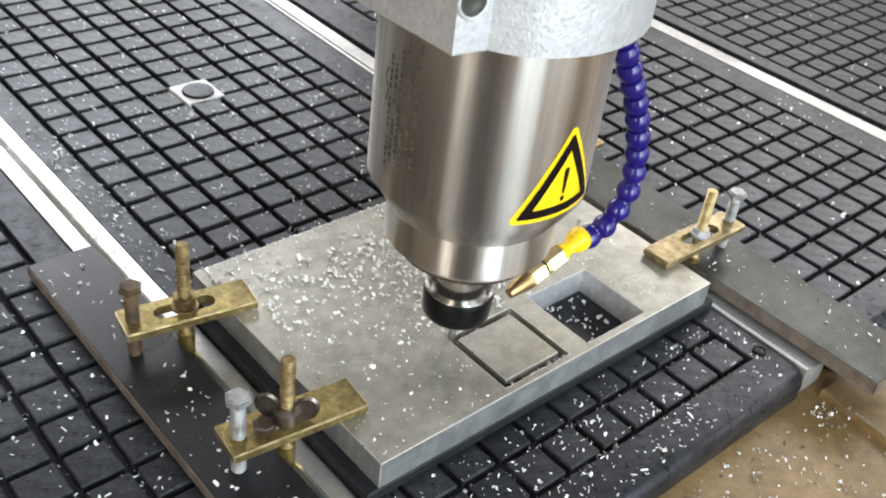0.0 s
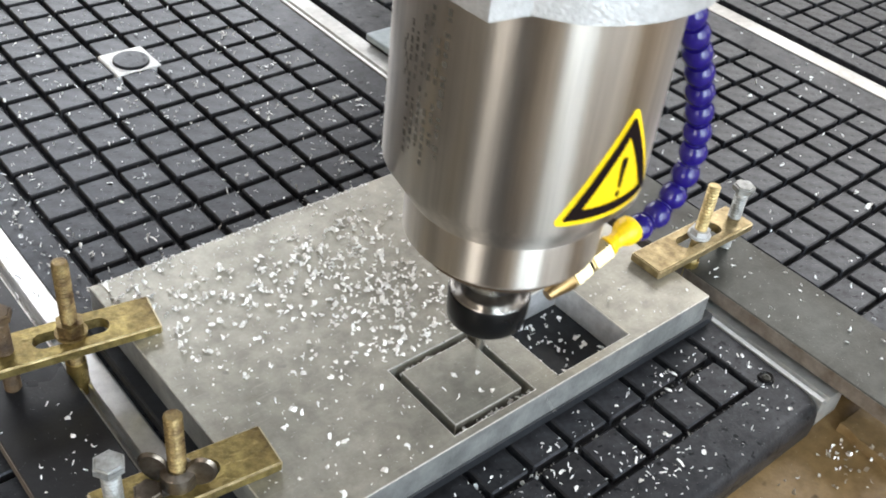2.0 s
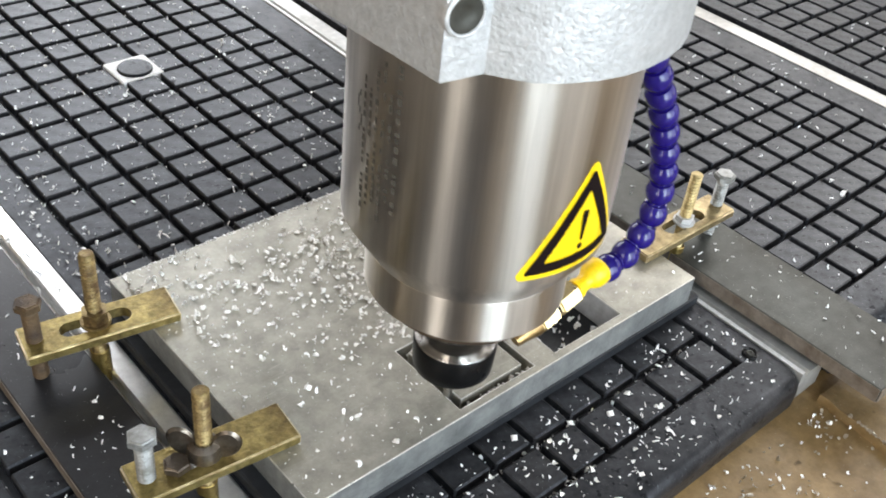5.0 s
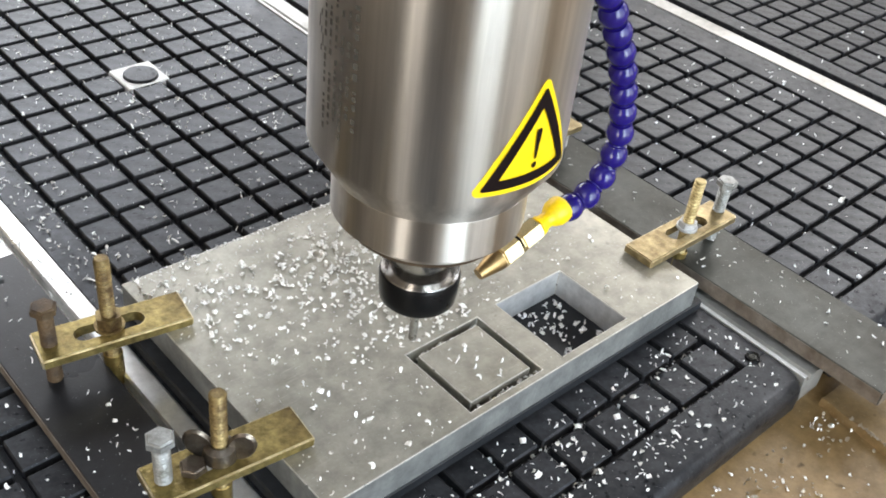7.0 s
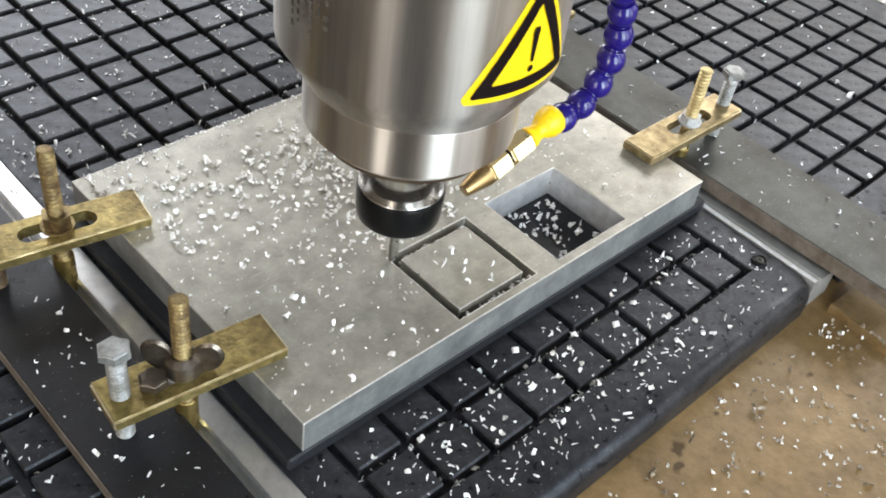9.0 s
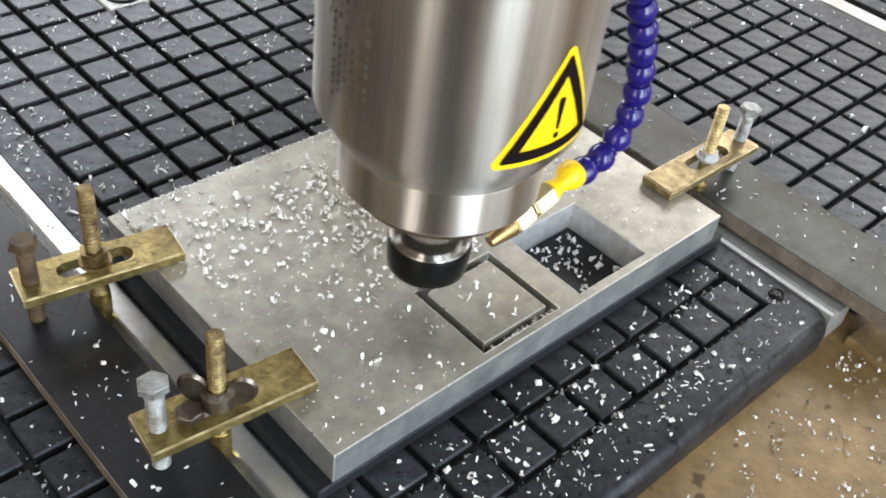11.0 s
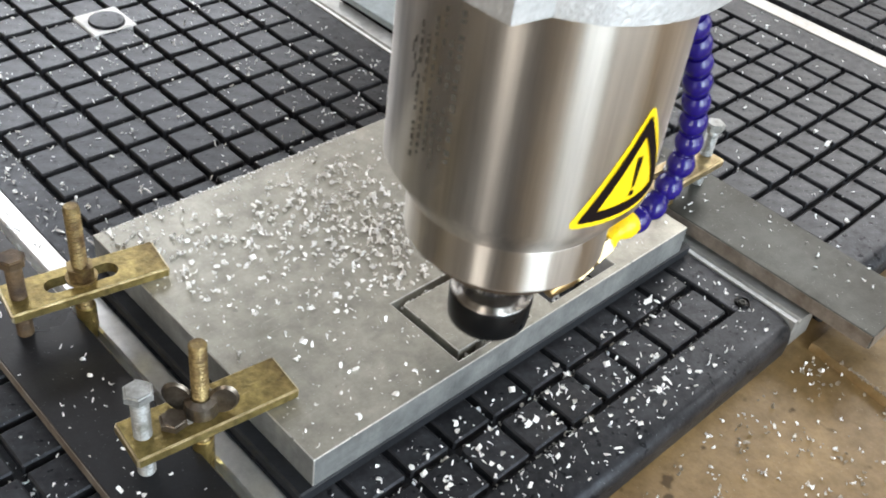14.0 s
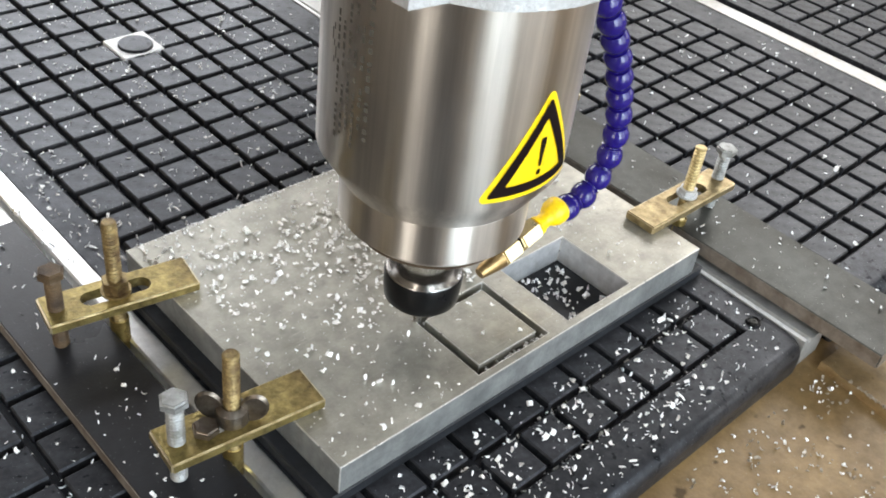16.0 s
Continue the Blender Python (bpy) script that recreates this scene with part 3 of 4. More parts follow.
def stadium(cx, half, r, n):
    pts = []
    for i in range(n):
        a = 2 * math.pi * i / n - math.pi / 2
        c, s = math.cos(a), math.sin(a)
        pts.append((cx + (half if c > 0 else -half) + r * c, r * s))
    return pts


def rect_loop(x0, x1, w, n):
    """Points on a rectangle, one for each point of a stadium seen from its middle."""
    pts = []
    for k in range(n):
        a = 2 * math.pi * k / n - math.pi / 2
        c, s = math.cos(a), math.sin(a)
        m = max(abs(c), abs(s))
        pts.append(((x0 + x1) / 2 + c / m * (x1 - x0) / 2, s / m * w / 2))
    return pts


def clamp(m, length, width, stud_at, jack_at, stud_top, jack_top, foot, nut, stud_mat, jack_mat, jack_shank, label, sleeve=True):
    """A slotted strap, its stud and nut, and the jack screw at its outer end. x runs from the outer end to the tip."""
    c = thing("strap_clamp", m, label, "clamp", "clamps holding the plate")
    n = 32
    bm = prism(rect_loop(0, length, width, n), T1 + 0.0004, T1 + 0.0056, stadium(stud_at, 0.0115, 0.0049, n))
    bmesh.ops.bevel(bm, geom=[e for e in bm.edges if e.calc_face_angle(0) > 1.2 and (e.verts[0].co.x < 1e-5 or e.verts[0].co.x > length - 1e-5
                    or abs(abs(e.verts[0].co.y) - width / 2) < 1e-6)], offset=0.0008, segments=2, affect="EDGES", material=1)
    part("strap", bm, BRASS_PALE if nut == "zinc" else BRASS_OLD, c).data.materials.append(BRASS_EDGE_GLINT)
    top = T1 + 0.0056
    b = thread(0.0034 if nut == "zinc" else 0.0036, -0.004, stud_top, 0.0021)
    for v in b.verts:
        v.co.x += stud_at
    part("stud", b, stud_mat, c, "threaded stud")
    if sleeve:
        b = lathe([(0.0041, -0.0050), (0.0044, -0.0050), (0.0046, -0.004), (0.0046, 0.0140), (0.0041, 0.0145)], 20)
        bmesh.ops.transform(b, verts=b.verts, matrix=pose(stud_at, 0, 0))
        part("sleeve", b, GOLD, c, "yellow zinc sleeve", True)
    if nut == "wing":
        b = lathe([(0.0042, top), (0.0072, top), (0.0066, top + 0.006), (0.0042, top + 0.008)], 24)
        for v in b.verts:
            v.co.x += stud_at
        part("nut", b, WING, c, "worn steel wing nut", True)
        b = hexagon(0.0058, top, top + 0.0042)
        bmesh.ops.transform(b, verts=b.verts, matrix=pose(stud_at - 0.0125, -0.0015, 0, 0, 0, 14))
        part("spare_nut", b, WING, c, "dark steel nut resting in the slot")
        for sgn in (-1, 1):
            b = lathe([(0, -0.0011), (0.0062, -0.0014), (0.0074, 0), (0.0062, 0.0014), (0, 0.0011)], 24)
            bmesh.ops.transform(b, verts=b.verts, matrix=pose(stud_at, 0, 0, 0, 0, -36) @ pose(sgn * 0.0088, 0, top + 0.0068, 90, sgn * 20, 0) @ Matrix.Diagonal((0.82, 1.12, 0.8, 1)))
            part("wing", b, WING, c, "", True)
    else:
        wr = 0.0062 if nut == "zinc" else 0.0070
        b = lathe([(0.003, top), (wr, top), (wr, top + 0.0014), (0.003, top + 0.0014)], 24)
        bmesh.ops.transform(b, verts=b.verts, matrix=pose(stud_at, 0, 0))
        part("washer", b, stud_mat if nut == "rusty" else CAST, c, "", True)
        b = hexagon(0.0054 if nut == "zinc" else 0.0062, top + 0.0014, top + (0.0046 if nut == "zinc" else 0.0075), 0.0036)
        bmesh.ops.transform(b, verts=b.verts, matrix=pose(stud_at, 0, 0, 0, 0, 20))
        part("nut", b, stud_mat if nut == "rusty" else CAST, c)
    if jack_top > top + 0.006:
        b = hexagon(0.0062, jack_top - 0.0046, jack_top)
        bmesh.ops.transform(b, verts=b.verts, matrix=pose(jack_at, 0, 0, 0, 0, 10))
        part("jack_head", b, jack_mat, c, "hexagon bolt head")
    b = thread(0.0037, foot, jack_top - 0.005)
    bmesh.ops.transform(b, verts=b.verts, matrix=pose(jack_at, 0, 0))
    part("jack_screw", b, jack_shank, c, "threaded jack screw")
    return c


clamp(pose(-0.0535, 0.0478, 0, 0, 0, -6.2), 0.0702, 0.0222, 0.0317, 0.0072, 0.0675, 0.0562, 0.0085, "wing", RUST, ZINC, ZINC,
      "tarnished brassy strap clamp with wing nut and zinc bolt")
clamp(pose(-0.0542, 0.1463, 0, 0, 0, -9.3), 0.0702, 0.0222, 0.0335, 0.0062, 0.0710, 0.0535, 0.0085, "rusty", RUST, RUST_DARK, RUST_DARK,
      "tarnished brassy strap clamp with rusty stud and bolt")
clamp(pose(0.3147, 0.032, 0, 0, 0, 179.5), 0.079, 0.0198, 0.036, 0.0055, 0.0632, 0.0525, 0.0105, "zinc", PALE_STUD, ZINC, ZINC,
      "tarnished brassy strap clamp with pale nut and bolt")
clamp(pose(0.3140, 0.1545, 0, 0, 0, 180.0), 0.079, 0.0198, 0.036, 0.0055, 0.0625, 0.0310, 0.0105, "zinc", PALE_STUD, ZINC, ZINC,
      "tarnished brassy strap clamp behind the spindle")

# ---- spindle head: all of it moves as one ----
head = thing("router_spindle", pose(0.084, 0.0484, 0), "large stainless steel milling spindle in a cast bracket", "milling spindle")
part("nose", lathe([(0, 0.0905), (0.026, 0.0905), (0.0355, 0.0905), (0.0395, 0.0945), (0.0412, 0.0960), (0.0412, 0.1148), (0.0408, 0.1152)], 96),
     STEEL_BODY, head, "", True)
part("body", lathe([(0.0400, 0.1150), (0.0413, 0.1152), (0.0519, 0.1315), (0.0519, 0.32), (0, 0.32)], 96), STEEL_BODY, head, "brushed stainless steel housing with painted reflection streaks", True)
# ring added to carry the painted brown reflection
part("nose_rim", lathe([(0.0345, 0.0906), (0.0352, 0.0904), (0.0345, 0.0882), (0.0322, 0.0874), (0.0150, 0.0874)], 64), RIM_REFLECTION, head, "rim under the nose with a painted brown reflection", True)
part("shaft", lathe([(0, 0.0905), (0.0138, 0.0905), (0.0138, 0.0640), (0.0132, 0.0625), (0.0132, 0.060), (0, 0.060)], 48), BRIGHT, head, "bare steel spindle shaft", True)
part("collar", lathe([(0.0130, 0.0600), (0.0174, 0.0604), (0.0179, 0.0610), (0.0176, 0.0615), (0.0166, 0.0612), (0.0150, 0.0610), (0.0130, 0.0610)], 48), COLLAR, head, "dark worn steel collar", True)
part("collet_nut", lathe([(0, 0.0448), (0.0125, 0.0440), (0.0162, 0.0446), (0.0176, 0.0462), (0.0180, 0.0500), (0.0184, 0.0592), (0.0180, 0.0603), (0.0172, 0.0606), (0.0125, 0.0606)], 48),
     BLACK_NUT, head, "black collet nut", True)
part("cutter", lathe([(0, 0.0180), (0.0021, 0.0180), (0.0021, 0.036), (0.0022, 0.050), (0, 0.050)], 16), STEEL, head, "thin steel end mill", True)

# bracket: cast ring with a corner flange
loop = [(-0.0600, 0.085), (-0.0597, 0.012), (-0.0585, -0.0340), (-0.0430, -0.0365)]
for i in range(1, 22):
    a = math.radians(-137 + i * 9.5)
    loop.append((0.0615 * math.cos(a) + 0.0035, 0.0610 * math.sin(a)))
loop += [(0.050, 0.085)]
bm = prism(loop, 0.2160, 0.33)
bmesh.ops.bevel(bm, geom=[e for e in bm.edges if abs(e.verts[0].co.z - 0.216) < 1e-5 and abs(e.verts[1].co.z - 0.216) < 1e-5], offset=0.0012, segments=2, affect="EDGES")
bracket = part("bracket", bm, CAST, head, "rough cast aluminium spindle bracket", True)
# rim of a deep hole, set on the solid bracket
b = lathe([(0.0072, -0.0008), (0.0071, 0.0007), (0.0064, 0.0012), (0.0059, 0.0010), (0.0056, 0.0003)], 28)
bmesh.ops.transform(b, verts=b.verts, matrix=pose(-0.0525, -0.0354, 0.2375, 90, 0, -9))
bolt = part("hole_rim", b, CAST, bracket, "rounded rim of a hole in the bracket", True)
# dark disc on the surface, its colour stands for the hole's shade
b = lathe([(0.0057, 0.0002), (0.0057, 0.0006), (0.0030, 0.0007), (0.0024, 0.0004), (0, 0.0004)], 28)
bmesh.ops.transform(b, verts=b.verts, matrix=pose(-0.0525, -0.0354, 0.2375, 90, 0, -9))
part("painted_hole", b, BAR, head, "dark disc painted as the shaded inside of a hole", True)


# warning label wrapped on the body
def on_body(u, w, lift):
    """u metres round the body from the middle of the label, w metres up."""
    a = LABEL_A + u / 0.0519
    r = 0.0519 + lift
    return Vector((r * math.cos(a), r * math.sin(a), LABEL_Z + w))


LABEL_A, LABEL_Z = radians(-89.5), 0.1500


def wrapped(outline, lift, inner=None):
    bm = bmesh.new()
    if inner:
        n = len(outline)
        o = [bm.verts.new(on_body(*p, lift)) for p in outline]
        i_ = [bm.verts.new(on_body(*p, lift)) for p in inner]
        for a in range(n):
            b = (a + 1) % n
            bm.faces.new((o[a], o[b], i_[b], i_[a]))
    else:
        cx = sum(p[0] for p in outline) / len(outline)
        cy = sum(p[1] for p in outline) / len(outline)
        rings = []
        for k in range(1, 9):
            rings.append([bm.verts.new(on_body(cx + (p[0] - cx) * k / 8, cy + (p[1] - cy) * k / 8, lift)) for p in outline])
        mid_v = bm.verts.new(on_body(cx, cy, lift))
        n = len(outline)
        for a in range(n):
            bm.faces.new((mid_v, rings[0][a], rings[0][(a + 1) % n]))
        for r0, r1 in zip(rings, rings[1:]):
            for a in range(n):
                b = (a + 1) % n
                bm.faces.new((r0[a], r1[a], r1[b], r0[b]))
    bmesh.ops.recalc_face_normals(bm, faces=bm.faces)
    return bm


def tri(size, r, n=10):
    """A rounded triangle, corners at distance size from its middle."""
    pts = []
    for k in range(3):
        c = math.radians(90 + 120 * k)
        ctr = (math.cos(c) * (size - 2 * r), math.sin(c) * (size - 2 * r))
        corner = [(ctr[0] + r * math.cos(c + math.radians(-60 + 120 * i / n)), ctr[1] + r * math.sin(c + math.radians(-60 + 120 * i / n))) for i in range(n + 1)]
        pts += corner
    out = []
    for i, p in enumerate(pts):
        q = pts[(i + 1) % len(pts)]
        out.append(p)
        d = math.hypot(q[0] - p[0], q[1] - p[1])
        if d > 0.006:
            out += [(p[0] + (q[0] - p[0]) * s / 12, p[1] + (q[1] - p[1]) * s / 12) for s in range(1, 12)]
    return out


label = part("warning_label", wrapped(tri(0.0310, 0.0022), 0.00018), LABEL_Y, head, "yellow triangular warning label", True)
part("label_border", wrapped(tri(0.0265, 0.0009), 0.00060, tri(0.0180, 0.0004)), LABEL_K, label, "black triangle outline", True)
part("exclamation_mark", wrapped([(-0.0006, -0.0034), (0.0006, -0.0034), (0.0015, 0.0080), (0.0011, 0.0094), (-0.0011, 0.0094), (-0.0015, 0.0080)], 0.00060), LABEL_K, label, "black exclamation mark")
part("exclamation_dot", wrapped([(0.0012 * math.cos(2 * math.pi * i / 12), -0.0060 + 0.0013 * math.sin(2 * math.pi * i / 12)) for i in range(12)], 0.00060), LABEL_K, label)

# flexible hose: blue ball segments, yellow socket, brass nozzle
HOSE = [(0.0700, 0.0655), (0.0780, 0.0648), (0.0870, 0.0645), (0.0965, 0.0680), (0.1045, 0.0735), (0.1105, 0.0815), (0.1130, 0.0910),
        (0.1130, 0.1015), (0.1112, 0.1115), (0.1085, 0.1215), (0.1052, 0.1310), (0.1014, 0.1405), (0.0970, 0.1500), (0.0917, 0.1590), (0.0863, 0.1680),
        (0.0810, 0.1770), (0.0757, 0.1860), (0.0704, 0.1950), (0.0652, 0.2040), (0.0600, 0.2130), (0.0568, 0.2220)]
HOSE_Y = -0.0106


def aim(p, q):
    d = Vector((q[0] - p[0], 0, q[1] - p[1])).normalized()
    return Matrix.Translation((p[0], HOSE_Y, p[1])) @ d.to_track_quat("Z", "Y").to_matrix().to_4x4()


def evenly(path, step):
    """Points along a bent line at one even spacing."""
    out, left = [path[0]], step
    for (x0, z0), (x1, z1) in zip(path, path[1:]):
        run = math.hypot(x1 - x0, z1 - z0)
        at = left
        while at <= run:
            out.append((x0 + (x1 - x0) * at / run, z0 + (z1 - z0) * at / run))
            at += step
        left = at - run
    return out


balls = evenly([(0.0862, 0.0660)] + HOSE[3:], 0.0122)
for p, q in zip(balls, balls[1:]):
    bm = lathe([(0.0036, -0.0062), (0.0048, -0.0056), (0.0061, -0.0038), (0.0068, -0.0014), (0.0068, 0.0008), (0.0062, 0.0028), (0.0051, 0.0042), (0.0048, 0.0046), (0.0054, 0.0050), (0.0053, 0.0054), (0.0040, 0.0055), (0.0036, 0.0075)], 28)
    bmesh.ops.transform(bm, verts=bm.verts, matrix=aim(p, q))
    part("hose_segment", bm, BLUE, head, "glossy blue hose segment", True)
m = aim((0.0277, 0.0511), (0.0715, 0.0655))
bm = lathe([(0.0034, 0.038), (0.0050, 0.0385), (0.0050, 0.0400), (0.0040, 0.0420), (0.0040, 0.0450), (0.0054, 0.0468), (0.0067, 0.0495), (0.0070, 0.0525), (0.0067, 0.0548), (0.0056, 0.0560), (0.0040, 0.0560), (0, 0.0540)], 28)
bmesh.ops.transform(bm, verts=bm.verts, matrix=m)
part("hose_socket", bm, YELLOW, head, "yellow plastic hose socket", True)
bm = lathe([(0, -0.0005), (0.0028, -0.0005), (0.0031, 0.0005), (0.0055, 0.0110), (0.0055, 0.013), (0, 0.013)], 24)
bmesh.ops.transform(bm, verts=bm.verts, matrix=m)
nozzle = part("nozzle_tip", bm, TIP, head, "dark brass nozzle tip", True)
bm = hexagon(0.0065, 0.013, 0.024)
bmesh.ops.transform(bm, verts=bm.verts, matrix=m)
part("nozzle_hex", bm, BRASS, head, "brass hexagon nut")
bm = lathe([(0, 0.024), (0.0042, 0.024), (0.0042, 0.0255), (0, 0.0255)], 24)
bmesh.ops.transform(bm, verts=bm.verts, matrix=m)
part("nozzle_seal", bm, BLACK_NUT, head, "black seal ring", True)
bm = hexagon(0.0062, 0.0255, 0.038)
bmesh.ops.transform(bm, verts=bm.verts, matrix=m)
part("nozzle_fitting", bm, BRASS, head, "brass hexagon fitting")


# etched marking on the housing: unreadable lines as plain bars
bm = bmesh.new()
for col in range(6):
    a0 = radians(172 + col * 3.7)
    bold = col == 5
    z = 0.146 + 0.003 * (col % 3)
    while z < (0.207 if col in (2, 3, 5) else 0.196):
        h = random.uniform(0.0012, 0.0030)
        if random.random() < 0.82:
            half = random.uniform(0.016, 0.022) if bold else random.uniform(0.010, 0.016)
            vs = [bm.verts.new((0.05202 * math.cos(a), 0.05202 * math.sin(a), zz)) for a, zz in
                  ((a0 - half, z), (a0 + half, z), (a0 + half, z + h), (a0 - half, z + h))]
            bm.faces.new(vs)
        z += h + random.uniform(0.0006, 0.0016)
for k in range(7):
    a0, z = radians(168.5 + 1.6 * math.sin(k * 1.05)), 0.176 + 0.0022 * k
    vs = [bm.verts.new((0.05202 * math.cos(a), 0.05202 * math.sin(a), zz)) for a, zz in ((a0 - 0.008, z), (a0 + 0.008, z), (a0 + 0.010, z + 0.0025), (a0 - 0.006, z + 0.0025))]
    bm.faces.new(vs)
bmesh.ops.recalc_face_normals(bm, faces=bm.faces)
part("marking", bm, INK, head, "dark etched lines of marking")

# countersunk screws in the panel borders
for sx, sy, pn in ((0.2525, -0.0420, mid), (0.3205, -0.040, right)):
    bm = lathe([(0.0056, 0.0001), (0.0052, 0.0011), (0.0046, 0.0012), (0.0036, 0.0003), (0.0030, 0.0003), (0, 0.0003)], 24)
    bmesh.ops.transform(bm, verts=bm.verts, matrix=pose(sx, sy, 0) @ Matrix.Diagonal((0.78, 0.78, 1, 1)))
    screw = part("screw", bm, BLACK_NUT, pn, "black countersunk screw", True)
    bm = lathe([(0.0029, 0.0003), (0.0027, 0.0010), (0.0014, 0.0012), (0.0011, 0.0006), (0, 0.0006)], 20)
    bmesh.ops.transform(bm, verts=bm.verts, matrix=pose(sx, sy, 0) @ Matrix.Diagonal((0.78, 0.78, 1, 1)))
    part("screw_head", bm, BAR, screw, "bare steel socket head", True)


# ---- loose chips ----
def top_of_table(x, y):
    """Height of the table's plastic under a point."""
    for gx0, cols, gy0, x0, x1 in ((0.0160, 9, GRID_Y, -0.0073, 0.2617), (0.3387, 8, GRID_Y, 0.2965, 0.5724), (-0.2832, 9, GRID_Y - 6 * GY, -0.30, -0.0338), (0.6227, 10, GRID_Y, 0.601, 0.9)):
        if x0 <= x <= x1:
            if gx0 - GROOVE < x < gx0 + cols * GX and y > gy0 - GROOVE:
                if (x - gx0) % GX > GX - GROOVE or (y - gy0) % GY > GY - GROOVE:
                    return -DEEP
            return 0.0
    return 0.001


def chip_shape(rng, s, slim, tilt):
    """Points and faces of one curled ribbon of swarf, lying on z = 0."""
    n = 5
    thin = slim and rng.random() < 0.75
    bend = rng.uniform(0.3, 1.2) if thin else rng.uniform(1.0, 3.4)
    w = s * (rng.uniform(0.18, 0.35) if thin else rng.uniform(0.45, 0.85))
    r = s / bend * rng.uniform(0.9, 1.3)
    twist, taper, thick = rng.uniform(-0.5, 0.5), rng.uniform(0.5, 1.0), max(0.00025, s * 0.12)
    pts = []
    for layer in (0.0, thick):
        for k in range(n):
            u = k / (n - 1) - 0.5
            a = u * bend
            wide = w * (taper if k in (0, n - 1) else 1) * rng.uniform(0.8, 1.1)
            for v in (-0.5, 0.5):
                pts.append(Vector(((r + layer) * math.sin(a) + rng.normal(0, 0.03) * s, v * wide + u * s * twist * 0.4, (r + layer) * math.cos(a) + v * wide * math.sin(twist * u * 3))))
    lean = tilt if rng.random() < 0.7 else tilt * 2.5
    turn = Euler((rng.normal(0, lean), rng.normal(0, lean), rng.uniform(0, 6.283))).to_matrix()
    if rng.random() < 0.4:
        turn = turn @ Euler((math.pi, 0, 0)).to_matrix()
    pts = [turn @ p for p in pts]
    low = min(p.z for p in pts)
    cx, cy = sum(p.x for p in pts) / len(pts), sum(p.y for p in pts) / len(pts)
    pts = [(p.x - cx, p.y - cy, p.z - low) for p in pts]
    faces, m = [], 2 * n
    for k in range(0, 2 * n - 2, 2):
        faces += [(k + m, k + m + 2, k + m + 3, k + m + 1), (k, k + 1, k + 3, k + 2), (k, k + 2, k + m + 2, k + m), (k + 1, k + m + 1, k + m + 3, k + 3)]
    faces += [(0, m, m + 1, 1), (m - 2, m - 1, 2 * m - 1, 2 * m - 2)]
    return pts, faces


def chip_size(rng, size):
    return size * rng.uniform(0.55, 1.15) * (0.5 if rng.random() < 0.25 else 1) * (1.4 if rng.random() < 0.08 else 1)


def chips(name, places, material, label, size=0.0034, slim=False, tilt=0.45):
    """Many small curled flakes lying on what is under them."""
    rng = np.random.default_rng(len(places) + 7)
    V, Fc = [], []
    for x, y, z in places:
        pts, faces = chip_shape(rng, chip_size(rng, size), slim, tilt)
        base = len(V)
        V += [(x + p[0], y + p[1], z + p[2]) for p in pts]
        Fc += [tuple(base + i for i in f) for f in faces]
    me = bpy.data.meshes.new(name)
    me.from_pydata(V, [], Fc)
    me.materials.append(material)
    return tagged(new(name, me), label, "metal chips", "", "stuff")


rng = np.random.default_rng(3)


def scatter(n, x0, x1, y0, y1, z):
    return [(x, y, z(x, y) if callable(z) else z) for x, y in zip(rng.uniform(x0, x1, n), rng.uniform(y0, y1, n))]


def clump(n, x0, x1, y0, y1, z):
    """Like scatter, but half of the chips lie in small heaps."""
    out = scatter(n // 2, x0, x1, y0, y1, z)
    while len(out) < n:
        cx, cy = rng.uniform(x0, x1), rng.uniform(y0, y1)
        for _ in range(int(rng.integers(2, 6))):
            x, y = min(max(cx + rng.normal(0, 0.0028), x0), x1), min(max(cy + rng.normal(0, 0.0028), y0), y1)
            out.append((x, y, z(x, y) if callable(z) else z))
    return out


def free_of_cuts(x, y):
    return not (SX0 - 0.001 < x < WX1 + 0.001 and 0.003 < y < 0.053)


on_plate = []
for n, cx, cy, sx, sy in ((150, 0.094, 0.100, 0.030, 0.022), (130, 0.090, 0.136, 0.034, 0.016), (60, 0.118, 0.092, 0.014, 0.014), (50, 0.030, 0.125, 0.014, 0.018), (50, 0.120, 0.080, 0.020, 0.014),
                          (60, 0.105, 0.060, 0.016, 0.006), (45, 0.015, 0.150, 0.012, 0.010), (90, 0.112, 0.128, 0.026, 0.018)):
    for x, y in zip(rng.normal(cx, sx, n), rng.normal(cy, sy, n)):
        for _ in range(1 + (rng.random() < 0.3) + (rng.random() < 0.12)):
            if 0.002 < x < 0.248 and 0.002 < y < 0.168 and free_of_cuts(x, y):
                on_plate.append((x, y, T1))
            x, y = x + rng.normal(0, 0.0012), y + rng.normal(0, 0.0012)
on_plate += [p for p in scatter(60, 0.14, 0.246, 0.056, 0.165, T1)]
on_plate += [p for p in scatter(55, 0.004, 0.246, 0.004, 0.167, T1) if free_of_cuts(p[0], p[1])]
chips("chips_on_plate", on_plate, CHIP_METAL, "loose bright aluminium chips lying on the plate", 0.0025)
dust = [p for p in scatter(620, 0.003, 0.22, 0.003, 0.168, T1) if free_of_cuts(p[0], p[1])]
# dense white row, added as the highlight along the plate's back edge
dust += scatter(220, 0.004, 0.16, 0.1685, 0.1708, T1)
chips("swarf_and_edge_highlight", dust, CHIP, "fine aluminium swarf on the plate, with a row imitating the back edge's highlight", 0.0011, True)
island = scatter(40, SX0 + 0.006, SX1, SY1 - 0.0035, SY1 - 0.0005, T1 - 0.0060) + scatter(55, SX0 + 0.004, SX1, SY0 + 0.0005, SY0 + 0.0035, T1 - 0.0052)
chips("chips_in_groove", island, CHIP, "aluminium chips lying in the milled groove", 0.0023)
